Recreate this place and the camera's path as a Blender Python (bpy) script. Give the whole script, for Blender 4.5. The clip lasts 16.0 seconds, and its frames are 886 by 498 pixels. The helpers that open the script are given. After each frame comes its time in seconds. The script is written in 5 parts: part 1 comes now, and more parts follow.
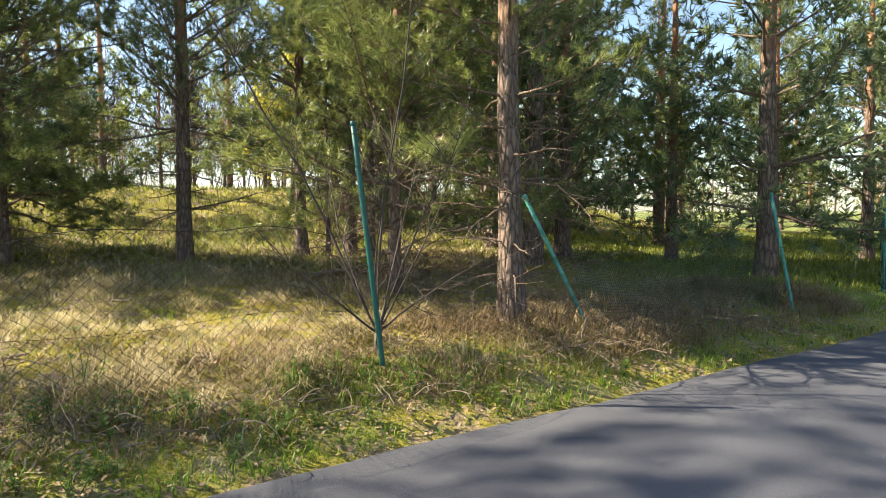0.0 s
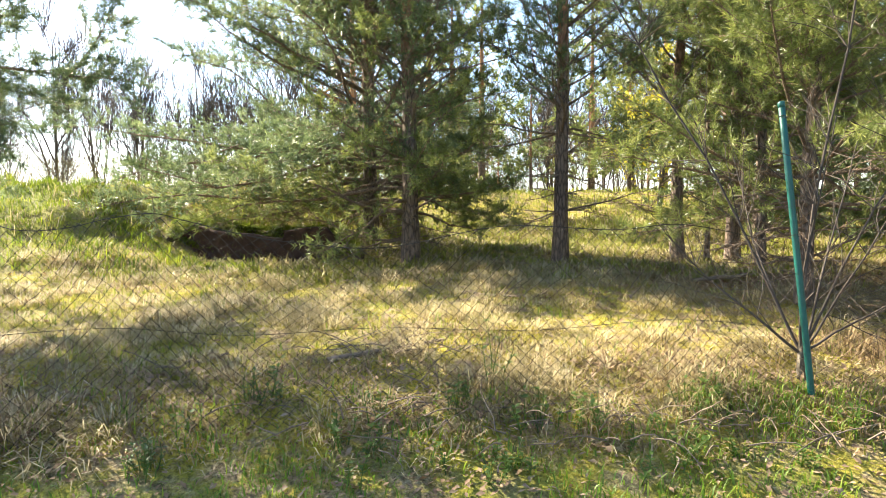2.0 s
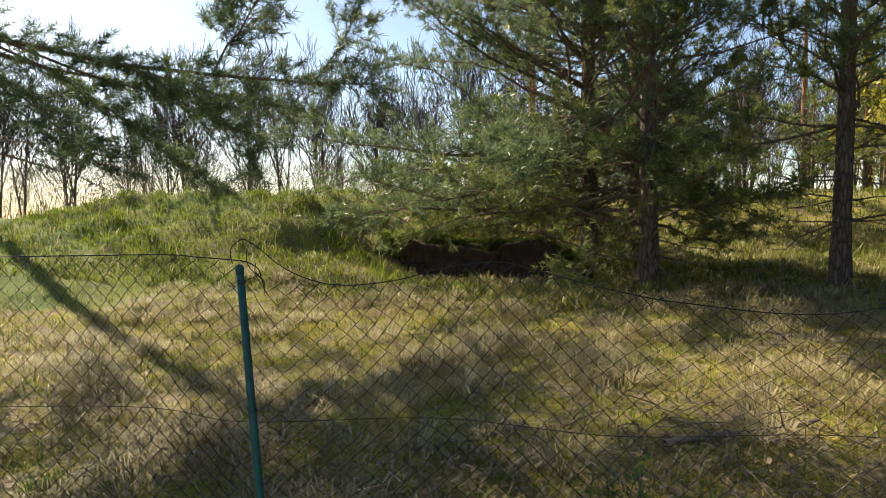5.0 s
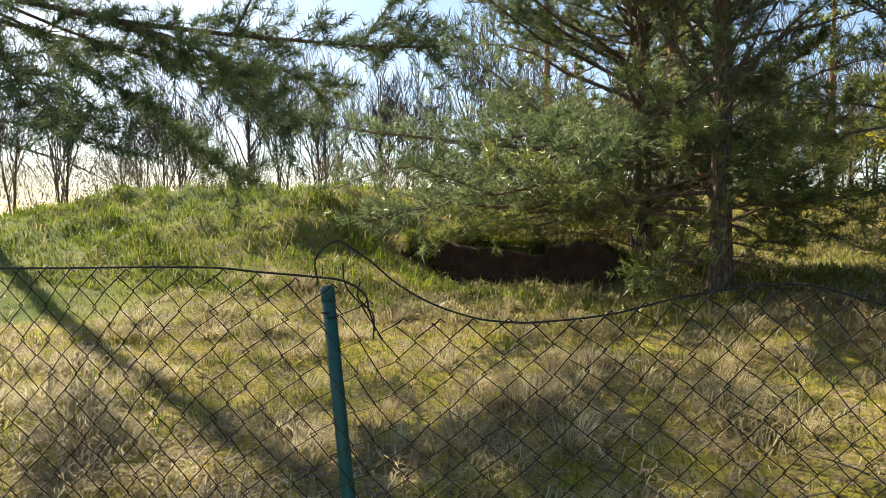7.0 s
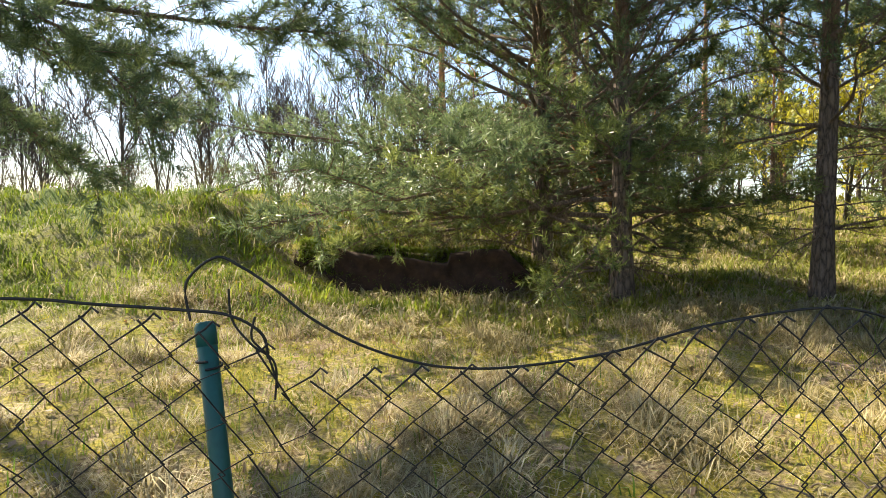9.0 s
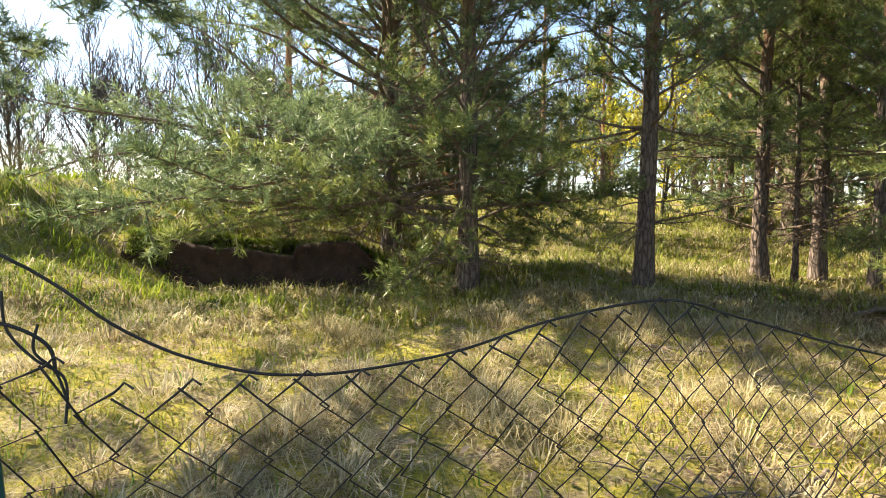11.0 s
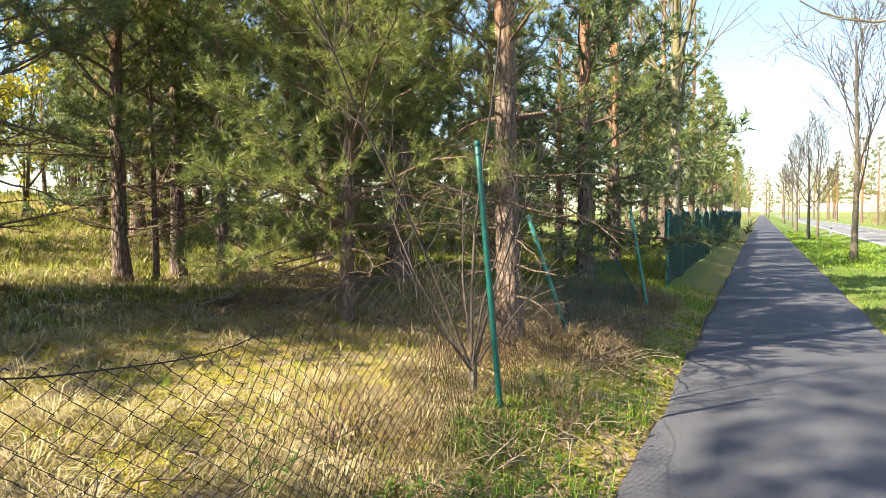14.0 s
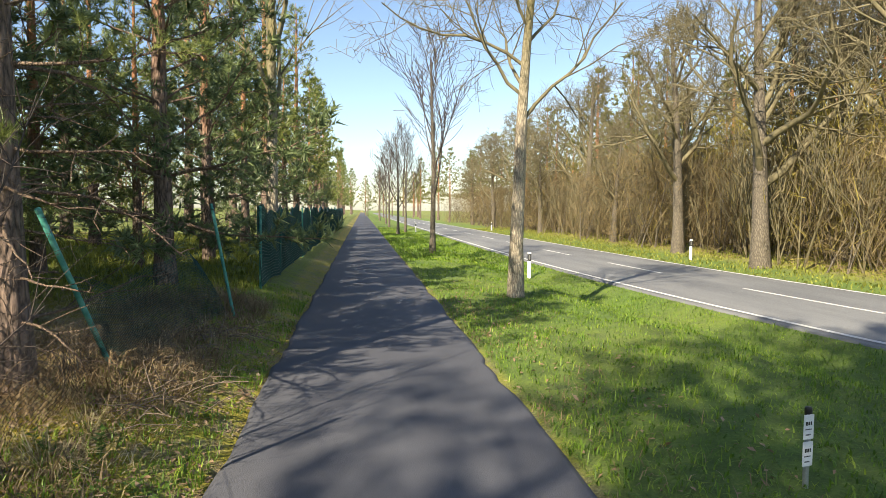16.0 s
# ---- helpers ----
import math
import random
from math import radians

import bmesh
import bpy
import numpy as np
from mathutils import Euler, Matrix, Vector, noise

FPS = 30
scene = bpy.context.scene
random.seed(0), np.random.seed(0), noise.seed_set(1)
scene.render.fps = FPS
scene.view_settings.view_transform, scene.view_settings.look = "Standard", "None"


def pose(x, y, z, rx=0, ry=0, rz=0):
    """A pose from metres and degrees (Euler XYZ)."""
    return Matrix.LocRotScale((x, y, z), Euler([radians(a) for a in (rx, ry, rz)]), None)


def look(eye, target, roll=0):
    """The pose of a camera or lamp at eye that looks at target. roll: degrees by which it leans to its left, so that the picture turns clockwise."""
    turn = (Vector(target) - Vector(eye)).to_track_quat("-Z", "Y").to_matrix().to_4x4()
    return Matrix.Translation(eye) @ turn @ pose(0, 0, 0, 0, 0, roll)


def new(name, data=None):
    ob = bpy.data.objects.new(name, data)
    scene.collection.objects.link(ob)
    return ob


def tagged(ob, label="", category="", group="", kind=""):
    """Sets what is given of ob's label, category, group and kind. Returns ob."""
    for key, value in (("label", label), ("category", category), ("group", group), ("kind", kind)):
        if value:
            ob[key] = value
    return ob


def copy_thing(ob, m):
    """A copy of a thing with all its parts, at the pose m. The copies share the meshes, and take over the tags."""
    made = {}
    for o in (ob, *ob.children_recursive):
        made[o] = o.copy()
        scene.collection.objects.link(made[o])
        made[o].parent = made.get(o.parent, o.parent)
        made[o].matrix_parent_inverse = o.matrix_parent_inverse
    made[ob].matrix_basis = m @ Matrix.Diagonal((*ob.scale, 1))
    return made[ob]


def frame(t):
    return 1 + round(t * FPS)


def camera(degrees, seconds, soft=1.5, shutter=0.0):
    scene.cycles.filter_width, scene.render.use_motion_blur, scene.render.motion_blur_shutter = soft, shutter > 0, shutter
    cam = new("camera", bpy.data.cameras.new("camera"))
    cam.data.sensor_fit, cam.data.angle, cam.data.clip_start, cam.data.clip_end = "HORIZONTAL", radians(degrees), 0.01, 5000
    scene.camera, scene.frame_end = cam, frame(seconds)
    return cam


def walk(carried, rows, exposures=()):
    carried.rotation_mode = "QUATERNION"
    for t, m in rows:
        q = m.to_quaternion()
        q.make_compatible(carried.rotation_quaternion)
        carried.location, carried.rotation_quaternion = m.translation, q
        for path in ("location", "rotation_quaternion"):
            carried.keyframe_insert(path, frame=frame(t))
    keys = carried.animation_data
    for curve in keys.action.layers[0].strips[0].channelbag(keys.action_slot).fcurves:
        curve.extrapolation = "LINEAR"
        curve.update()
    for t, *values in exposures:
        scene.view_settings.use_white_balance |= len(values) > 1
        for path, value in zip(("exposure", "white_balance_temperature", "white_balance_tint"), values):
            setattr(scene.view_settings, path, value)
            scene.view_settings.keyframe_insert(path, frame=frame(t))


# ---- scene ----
# camera: seconds, x, y, z, yaw, pitch, lean to the right
cam = camera(68.95, 16.0, soft=0.65)
ROWS = [
    (0.0, 3.426, 0.011, 1.465, 55.62, -3.28, 0.12),
    (0.5, 3.330, 0.029, 1.440, 63.92, -3.11, 0.23),
    (1.0, 3.229, 0.026, 1.433, 71.26, -3.09, 0.49),
    (1.5, 3.100, -0.042, 1.427, 79.67, -3.00, 0.50),
    (2.0, 2.990, -0.215, 1.426, 86.06, -2.91, 0.16),
    (2.5, 2.850, -0.375, 1.461, 88.15, -2.97, 0.15),
    (3.0, 2.667, -0.496, 1.540, 89.60, -3.22, 0.44),
    (3.5, 2.524, -0.703, 1.559, 91.70, -3.16, 0.26),
    (4.0, 2.346, -0.935, 1.605, 92.94, -2.98, 0.26),
    (4.5, 2.110, -1.168, 1.600, 94.89, -3.14, 0.52),
    (5.0, 1.885, -1.369, 1.631, 99.25, -2.99, 0.47),
    (5.2, 1.826, -1.467, 1.634, 100.44, -2.98, 0.33),
    (7.3, 0.723, -2.154, 1.597, 97.78, -2.90, 0.13),
    (7.5, 0.634, -2.165, 1.599, 96.70, -2.96, 0.18),
    (8.0, 0.516, -2.208, 1.599, 94.82, -2.71, -0.01),
    (8.5, 0.460, -2.248, 1.590, 92.12, -2.47, 0.02),
    (9.0, 0.451, -2.254, 1.594, 89.23, -2.34, 0.14),
    (9.5, 0.448, -2.244, 1.594, 85.65, -2.23, 0.20),
    (9.7, 0.449, -2.240, 1.595, 84.12, -2.22, 0.09),
    (11.8, 0.315, -2.209, 1.590, 70.79, -2.82, -0.40),
    (12.0, 0.312, -2.182, 1.565, 69.05, -2.57, -0.27),
    (12.5, 0.362, -2.151, 1.570, 60.00, -2.60, -0.33),
    (13.0, 0.519, -2.117, 1.621, 48.51, -2.77, 0.13),
    (13.5, 0.641, -2.009, 1.650, 37.72, -3.07, 0.20),
    (14.0, 0.735, -1.833, 1.663, 26.20, -3.22, 0.17),
    (14.5, 0.737, -1.552, 1.676, 13.27, -3.35, -0.39),
    (15.0, 0.786, -1.292, 1.644, 4.16, -3.31, -0.17),
    (15.5, 0.865, -0.968, 1.650, -0.22, -3.40, -0.29),
    (16.0, 0.921, -0.576, 1.639, -7.18, -3.40, -0.58),
]
EXPOSURES = [(0.0, 1.92), (0.5, 2.24), (1.5, 2.54), (2.5, 2.24), (3.0, 1.82), (3.5, 1.55), (4.5, 1.15), (5.2, 1.07), (7.5, 1.45), (9.0, 1.75), (12.0, 2.1), (13.5, 2.1), (14.5, 1.9), (15.5, 1.48), (16.0, 1.33)]
walk(cam, [(t, pose(x, y, z, 0, 0, yaw) @ pose(0, 0, 0, 90 + pitch) @ pose(0, 0, 0, 0, 0, -lean))
           for t, x, y, z, yaw, pitch, lean in ROWS], EXPOSURES)

# ---- daylight ----
SUN_YAW, SUN_UP = 142.0, 37.0
world = bpy.data.worlds.new("sky")
scene.world = world
world.use_nodes = True
wn = world.node_tree.nodes
wl = world.node_tree.links
wn.clear()
sky = wn.new("ShaderNodeTexSky")
sky.sky_type = "NISHITA"
sky.sun_disc = False
sky.sun_elevation = radians(SUN_UP)
sky.sun_rotation = radians(-SUN_YAW)
sky.air_density, sky.dust_density, sky.ozone_density = 1.0, 0.7, 1.0
bg = wn.new("ShaderNodeBackground")
bg.inputs["Strength"].default_value = 0.082
wo = wn.new("ShaderNodeOutputWorld")
wl.new(sky.outputs[0], bg.inputs[0])
wl.new(bg.outputs[0], wo.inputs[0])

sun_data = bpy.data.lights.new("sun", "SUN")
sun_data.energy, sun_data.angle, sun_data.color = 5.0, radians(0.55), (1.0, 0.87, 0.65)
sun = new("sun", sun_data)
su = Vector((-math.sin(radians(SUN_YAW)) * math.cos(radians(SUN_UP)), math.cos(radians(SUN_YAW)) * math.cos(radians(SUN_UP)), math.sin(radians(SUN_UP))))
sun.matrix_world = look(su * 60, (0, 0, 0))


# ---- materials ----
def material(name):
    m = bpy.data.materials.new(name)
    m.use_nodes = True
    n, l = m.node_tree.nodes, m.node_tree.links
    return m, n, l, n["Principled BSDF"]


def ramp(n, l, fac, stops):
    r = n.new("ShaderNodeValToRGB")
    els = r.color_ramp.elements
    while len(els) < len(stops):
        els.new(0.5)
    for e, (p, c) in zip(els, stops):
        e.position, e.color = p, (*c, 1)
    l.new(fac, r.inputs[0])
    return r.outputs[0]


def tex_noise(n, l, scale, detail=4, rough=0.6, vec=None):
    t = n.new("ShaderNodeTexNoise")
    t.inputs["Scale"].default_value, t.inputs["Detail"].default_value, t.inputs["Roughness"].default_value = scale, detail, rough
    if vec:
        l.new(vec, t.inputs["Vector"])
    return t.outputs[0]


def mixed(n, l, fac, a, b):
    x = n.new("ShaderNodeMix")
    x.data_type = "RGBA"
    for sock, v in ((0, fac), (6, a), (7, b)):
        if isinstance(v, (int, float)):
            x.inputs[sock].default_value = v
        elif isinstance(v, tuple):
            x.inputs[sock].default_value = (*v, 1)
        else:
            l.new(v, x.inputs[sock])
    return x.outputs[2]


def bumped(n, l, bsdf, height, strength, dist=0.02):
    b = n.new("ShaderNodeBump")
    b.inputs["Strength"].default_value, b.inputs["Distance"].default_value = strength, dist
    l.new(height, b.inputs["Height"])
    l.new(b.outputs[0], bsdf.inputs["Normal"])


def where(n):
    return n.new("ShaderNodeNewGeometry").outputs["Position"]


def stretched(n, l, vec, scale):
    m = n.new("ShaderNodeMapping")
    m.inputs["Scale"].default_value = scale
    l.new(vec, m.inputs["Vector"])
    return m.outputs[0]


def leaf_material(name, stops, through_light=0.4, rough=0.6, patch=None, clump=5.0, share=0.5):
    """Blades, needles and leaves: a colour by clump and by island, light shining through."""
    m, n, l, b = material(name)
    geo = n.new("ShaderNodeNewGeometry")
    spot = n.new("ShaderNodeMapRange")
    spot.inputs["From Min"].default_value, spot.inputs["From Max"].default_value = 0.34, 0.66
    l.new(tex_noise(n, l, clump, 2, 0.5, geo.outputs["Position"]), spot.inputs["Value"])
    tone = mixed(n, l, share, geo.outputs["Random Per Island"], spot.outputs[0])
    col = ramp(n, l, tone, stops)
    big = tex_noise(n, l, 0.8, 3, 0.6, geo.outputs["Position"])
    col = mixed(n, l, ramp(n, l, big, [(0.35, (0, 0, 0)), (0.7, (0.45, 0.45, 0.45))]), col, patch or stops[-1][1])
    l.new(col, b.inputs["Base Color"])
    b.inputs["Roughness"].default_value = rough
    tr = n.new("ShaderNodeBsdfTranslucent")
    l.new(col, tr.inputs["Color"])
    mx = n.new("ShaderNodeMixShader")
    mx.inputs[0].default_value = through_light
    l.new(b.outputs[0], mx.inputs[1])
    l.new(tr.outputs[0], mx.inputs[2])
    l.new(mx.outputs[0], n["Material Output"].inputs["Surface"])
    return m


def bark_material(name, dark, light, upper=None, z0=2.5, z1=4.5, scale=1.0):
    m, n, l, b = material(name)
    oc = n.new("ShaderNodeTexCoord").outputs["Object"]
    v = stretched(n, l, oc, (14 * scale, 14 * scale, 4 * scale))
    vor = n.new("ShaderNodeTexVoronoi")
    vor.feature = "DISTANCE_TO_EDGE"
    l.new(v, vor.inputs["Vector"])
    vor.inputs["Scale"].default_value = 1.3
    plates = ramp(n, l, vor.outputs["Distance"], [(0.0, (0, 0, 0)), (0.28, (1, 1, 1))])
    grain = tex_noise(n, l, 6.0, 6, 0.7, v)
    col = mixed(n, l, plates, dark, light)
    col = mixed(n, l, ramp(n, l, grain, [(0.4, (0, 0, 0)), (0.75, (0.6, 0.6, 0.6))]), col, tuple(min(1, c * 1.7) for c in light))
    if upper:
        sx = n.new("ShaderNodeSeparateXYZ")
        l.new(oc, sx.inputs[0])
        mr = n.new("ShaderNodeMapRange")
        mr.inputs["From Min"].default_value, mr.inputs["From Max"].default_value = z0, z1
        l.new(sx.outputs["Z"], mr.inputs["Value"])
        up = mixed(n, l, grain, tuple(c * 0.7 for c in upper), upper)
        col = mixed(n, l, mr.outputs[0], col, up)
    l.new(col, b.inputs["Base Color"])
    b.inputs["Roughness"].default_value = 0.9
    bumped(n, l, b, mixed(n, l, 0.4, plates, grain), 0.9, 0.025)
    return m


def plain_material(name, col, rough=0.6, metal=0.0, vary=0.25, scale=9.0, bump=0.1, other=None):
    m, n, l, b = material(name)
    p = n.new("ShaderNodeTexCoord").outputs["Object"]
    g = tex_noise(n, l, scale, 6, 0.65, p)
    f = tex_noise(n, l, scale * 9, 4, 0.6, p)
    lo = other or tuple(c * (1 - vary) for c in col)
    c = mixed(n, l, ramp(n, l, g, [(0.38, (0, 0, 0)), (0.66, (1, 1, 1))]), lo, col)
    c = mixed(n, l, ramp(n, l, f, [(0.45, (0, 0, 0)), (0.8, (0.35, 0.35, 0.35))]), c, tuple(x * 0.5 for x in col))
    l.new(c, b.inputs["Base Color"])
    b.inputs["Roughness"].default_value, b.inputs["Metallic"].default_value = rough, metal
    bumped(n, l, b, f, bump, 0.005)
    return m


M_NEEDLE = leaf_material("pine needles", [(0.0, (0.03, 0.05, 0.018)), (0.5, (0.16, 0.2, 0.052)), (1.0, (0.48, 0.5, 0.15))], 0.42, 0.4, (0.2, 0.24, 0.07), 4.5, 0.6)
M_NEEDLE_BLUE = leaf_material("blue green pine needles", [(0.0, (0.03, 0.052, 0.028)), (0.5, (0.135, 0.185, 0.08)), (1.0, (0.4, 0.47, 0.2))], 0.42, 0.4, (0.16, 0.21, 0.09), 4.5, 0.6)
M_NEEDLE_FAR = leaf_material("olive pine needles", [(0.0, (0.08, 0.1, 0.03)), (0.5, (0.16, 0.17, 0.045)), (1.0, (0.26, 0.24, 0.07))], 0.4, 0.6)
M_STRAW = leaf_material("dry straw", [(0.0, (0.1, 0.065, 0.03)), (0.45, (0.35, 0.285, 0.15)), (1.0, (0.68, 0.6, 0.4))], 0.3, 0.7, (0.4, 0.35, 0.14), 7.0, 0.4)
M_MOSS = leaf_material("yellow moss", [(0.0, (0.2, 0.19, 0.02)), (0.5, (0.42, 0.36, 0.03)), (1.0, (0.62, 0.5, 0.05))], 0.4, 0.8)
M_HEAP = leaf_material("sunlit heap grass", [(0.0, (0.03, 0.06, 0.01)), (0.5, (0.14, 0.2, 0.018)), (1.0, (0.38, 0.44, 0.04))], 0.4, 0.9, (0.2, 0.25, 0.022), 2.4, 0.72)
M_BROWN = leaf_material("brown dead grass", [(0.0, (0.09, 0.06, 0.032)), (0.5, (0.27, 0.195, 0.105)), (1.0, (0.48, 0.37, 0.21))], 0.3, 0.8, (0.24, 0.17, 0.09))
M_GRASS = leaf_material("meadow grass", [(0.0, (0.04, 0.07, 0.01)), (0.5, (0.23, 0.25, 0.035)), (1.0, (0.42, 0.44, 0.09))], 0.42, 0.7, (0.27, 0.29, 0.05), 6.0, 0.45)
M_LAWN = leaf_material("fresh verge grass", [(0.0, (0.025, 0.075, 0.008)), (0.5, (0.15, 0.27, 0.02)), (1.0, (0.38, 0.46, 0.05))], 0.45, 0.5, (0.17, 0.26, 0.03), 6.0, 0.45)
M_LITTER = leaf_material("fallen leaves", [(0.0, (0.12, 0.06, 0.03)), (0.4, (0.28, 0.17, 0.09)), (0.8, (0.28, 0.2, 0.125)), (1.0, (0.34, 0.27, 0.19))], 0.15, 0.7)
M_WEED = leaf_material("weed leaves", [(0.0, (0.03, 0.075, 0.012)), (1.0, (0.13, 0.21, 0.035))], 0.4, 0.45)
M_SPRING = leaf_material("young yellow leaves", [(0.0, (0.28, 0.28, 0.03)), (0.5, (0.45, 0.42, 0.04)), (1.0, (0.6, 0.52, 0.06))], 0.5, 0.5)
M_BARK_PINE = bark_material("pine bark", (0.03, 0.022, 0.018), (0.2, 0.145, 0.115), (0.42, 0.2, 0.1), 2.6, 4.6)
M_BARK_LIMB = bark_material("pine limb bark", (0.07, 0.05, 0.04), (0.24, 0.17, 0.12), scale=2.5)
M_BARK_LIME = bark_material("grey tree bark", (0.12, 0.1, 0.075), (0.38, 0.33, 0.25), (0.22, 0.19, 0.09), 3.2, 5.5, 1.3)
M_BARK_BROWN = bark_material("brown tree bark", (0.05, 0.042, 0.032), (0.155, 0.132, 0.1), scale=1.2)
M_TWIG = plain_material("bare twigs", (0.19, 0.163, 0.09), 0.85, vary=0.4, scale=2.0)
M_TWIG_DARK = plain_material("dark twigs", (0.085, 0.066, 0.055), 0.85, vary=0.4, scale=3.0)
M_POST = plain_material("green painted steel", (0.006, 0.1, 0.085), 0.42, vary=0.25, scale=12, bump=0.15)
M_POST_OLD = plain_material("weathered green paint", (0.11, 0.36, 0.3), 0.6, vary=0.5, scale=10, other=(0.02, 0.16, 0.13))
M_WIRE = plain_material("rusty coated wire", (0.05, 0.042, 0.035), 0.6, 0.3, 0.5, 30)
M_NET = plain_material("green plastic net", (0.01, 0.07, 0.06), 0.5, vary=0.4, scale=8)
M_WHITE = plain_material("white plastic", (0.8, 0.8, 0.78), 0.5, vary=0.08)
M_BLACK = plain_material("black plastic", (0.02, 0.02, 0.022), 0.5)
M_GALV = plain_material("galvanised steel", (0.5, 0.52, 0.54), 0.4, 0.7, 0.2, 30)
M_PLATE = plain_material("white sign enamel", (0.75, 0.76, 0.76), 0.35, vary=0.1, scale=20)
M_REFLECT = plain_material("grey reflector", (0.35, 0.35, 0.36), 0.2, 0.5)
M_WOOD = plain_material("weathered dead wood", (0.26, 0.2, 0.15), 0.9, vary=0.5, scale=14, bump=0.6)


def ground_material():
    m, n, l, b = material("meadow and forest floor")
    p = where(n)
    at = n.new("ShaderNodeAttribute")
    at.attribute_name = "cover"
    sx = n.new("ShaderNodeSeparateColor")
    l.new(at.outputs["Color"], sx.inputs[0])
    big = tex_noise(n, l, 0.9, 5, 0.65, p)
    mid = tex_noise(n, l, 4.5, 6, 0.7, p)
    fine = tex_noise(n, l, 38.0, 6, 0.75, p)
    dry = ramp(n, l, fine, [(0.34, (0.07, 0.045, 0.024)), (0.5, (0.26, 0.19, 0.11)), (0.66, (0.5, 0.41, 0.26))])
    moss = ramp(n, l, fine, [(0.34, (0.08, 0.08, 0.01)), (0.5, (0.3, 0.26, 0.025)), (0.68, (0.42, 0.34, 0.045))])
    c = mixed(n, l, ramp(n, l, mid, [(0.4, (0, 0, 0)), (0.56, (1, 1, 1))]), dry, moss)
    red = ramp(n, l, fine, [(0.3, (0.06, 0.032, 0.018)), (0.6, (0.2, 0.105, 0.055)), (0.8, (0.32, 0.19, 0.1))])
    c = mixed(n, l, sx.outputs[0], c, red)
    green = ramp(n, l, mixed(n, l, 0.5, fine, mid), [(0.35, (0.05, 0.09, 0.012)), (0.55, (0.11, 0.18, 0.025)), (0.7, (0.2, 0.24, 0.05))])
    c = mixed(n, l, sx.outputs[1], c, green)
    soil = ramp(n, l, fine, [(0.3, (0.02, 0.012, 0.009)), (0.7, (0.085, 0.05, 0.035))])
    c = mixed(n, l, sx.outputs[2], c, soil)
    l.new(c, b.inputs["Base Color"])
    b.inputs["Roughness"].default_value = 1.0
    bumped(n, l, b, mixed(n, l, 0.5, fine, mid), 1.0, 0.05)
    return m


def asphalt_material(name, base, worn):
    m, n, l, b = material(name)
    p = where(n)
    big = tex_noise(n, l, 0.7, 5, 0.6, stretched(n, l, p, (1.4, 0.25, 1)))
    st = n.new("ShaderNodeTexVoronoi")
    st.inputs["Scale"].default_value = 130
    l.new(p, st.inputs["Vector"])
    fine = tex_noise(n, l, 90, 5, 0.7, p)
    c = mixed(n, l, ramp(n, l, big, [(0.35, (0, 0, 0)), (0.68, (1, 1, 1))]), base, worn)
    c = mixed(n, l, ramp(n, l, st.outputs["Distance"], [(0.1, (0.5, 0.5, 0.5)), (0.5, (0, 0, 0))]), c, tuple(x * 1.6 for x in worn))
    c = mixed(n, l, ramp(n, l, fine, [(0.5, (0, 0, 0)), (0.75, (0.7, 0.7, 0.7))]), c, tuple(x * 0.45 for x in base))
    l.new(c, b.inputs["Base Color"])
    b.inputs["Roughness"].default_value = 0.78
    bumped(n, l, b, mixed(n, l, 0.5, fine, st.outputs["Distance"]), 0.5, 0.006)
    return m


M_GROUND = ground_material()
M_PATH = asphalt_material("path asphalt", (0.054, 0.056, 0.07), (0.083, 0.086, 0.102))
M_ROAD = asphalt_material("road asphalt", (0.12, 0.125, 0.135), (0.19, 0.195, 0.2))
M_LINE = plain_material("worn road paint", (0.72, 0.72, 0.7), 0.6, vary=0.25, scale=4)


# ---- mesh tools ----
def build(name, V, F, mat, parent=None, label="", smooth=False):
    """One mesh object from arrays of points and of faces (all triangles or all quads)."""
    V, F = np.asarray(V, np.float32), np.asarray(F, np.int32)
    me = bpy.data.meshes.new(name)
    k = F.shape[1]
    me.vertices.add(len(V))
    me.vertices.foreach_set("co", V.ravel())
    me.loops.add(F.size)
    me.loops.foreach_set("vertex_index", F.ravel())
    me.polygons.add(len(F))
    me.polygons.foreach_set("loop_start", np.arange(0, F.size, k, dtype=np.int32))
    me.update(calc_edges=True)
    me.validate()
    if smooth:
        me.polygons.foreach_set("use_smooth", np.ones(len(F), bool))
    me.materials.append(mat)
    ob = new(name, me)
    if parent:
        ob.parent = parent
    if label:
        ob["label"] = label
    return ob


def part(name, bm, mat, parent=None, label=""):
    me = bpy.data.meshes.new(name)
    bm.to_mesh(me)
    bm.free()
    me.materials.append(mat)
    ob = new(name, me)
    if parent:
        ob.parent = parent
    if label:
        ob["label"] = label
    return ob


def empty(name, x, y, z, label, category, group="", turn=0.0):
    ob = new(name)
    ob.matrix_world = pose(x, y, z, 0, 0, turn)
    return tagged(ob, label, category, group)


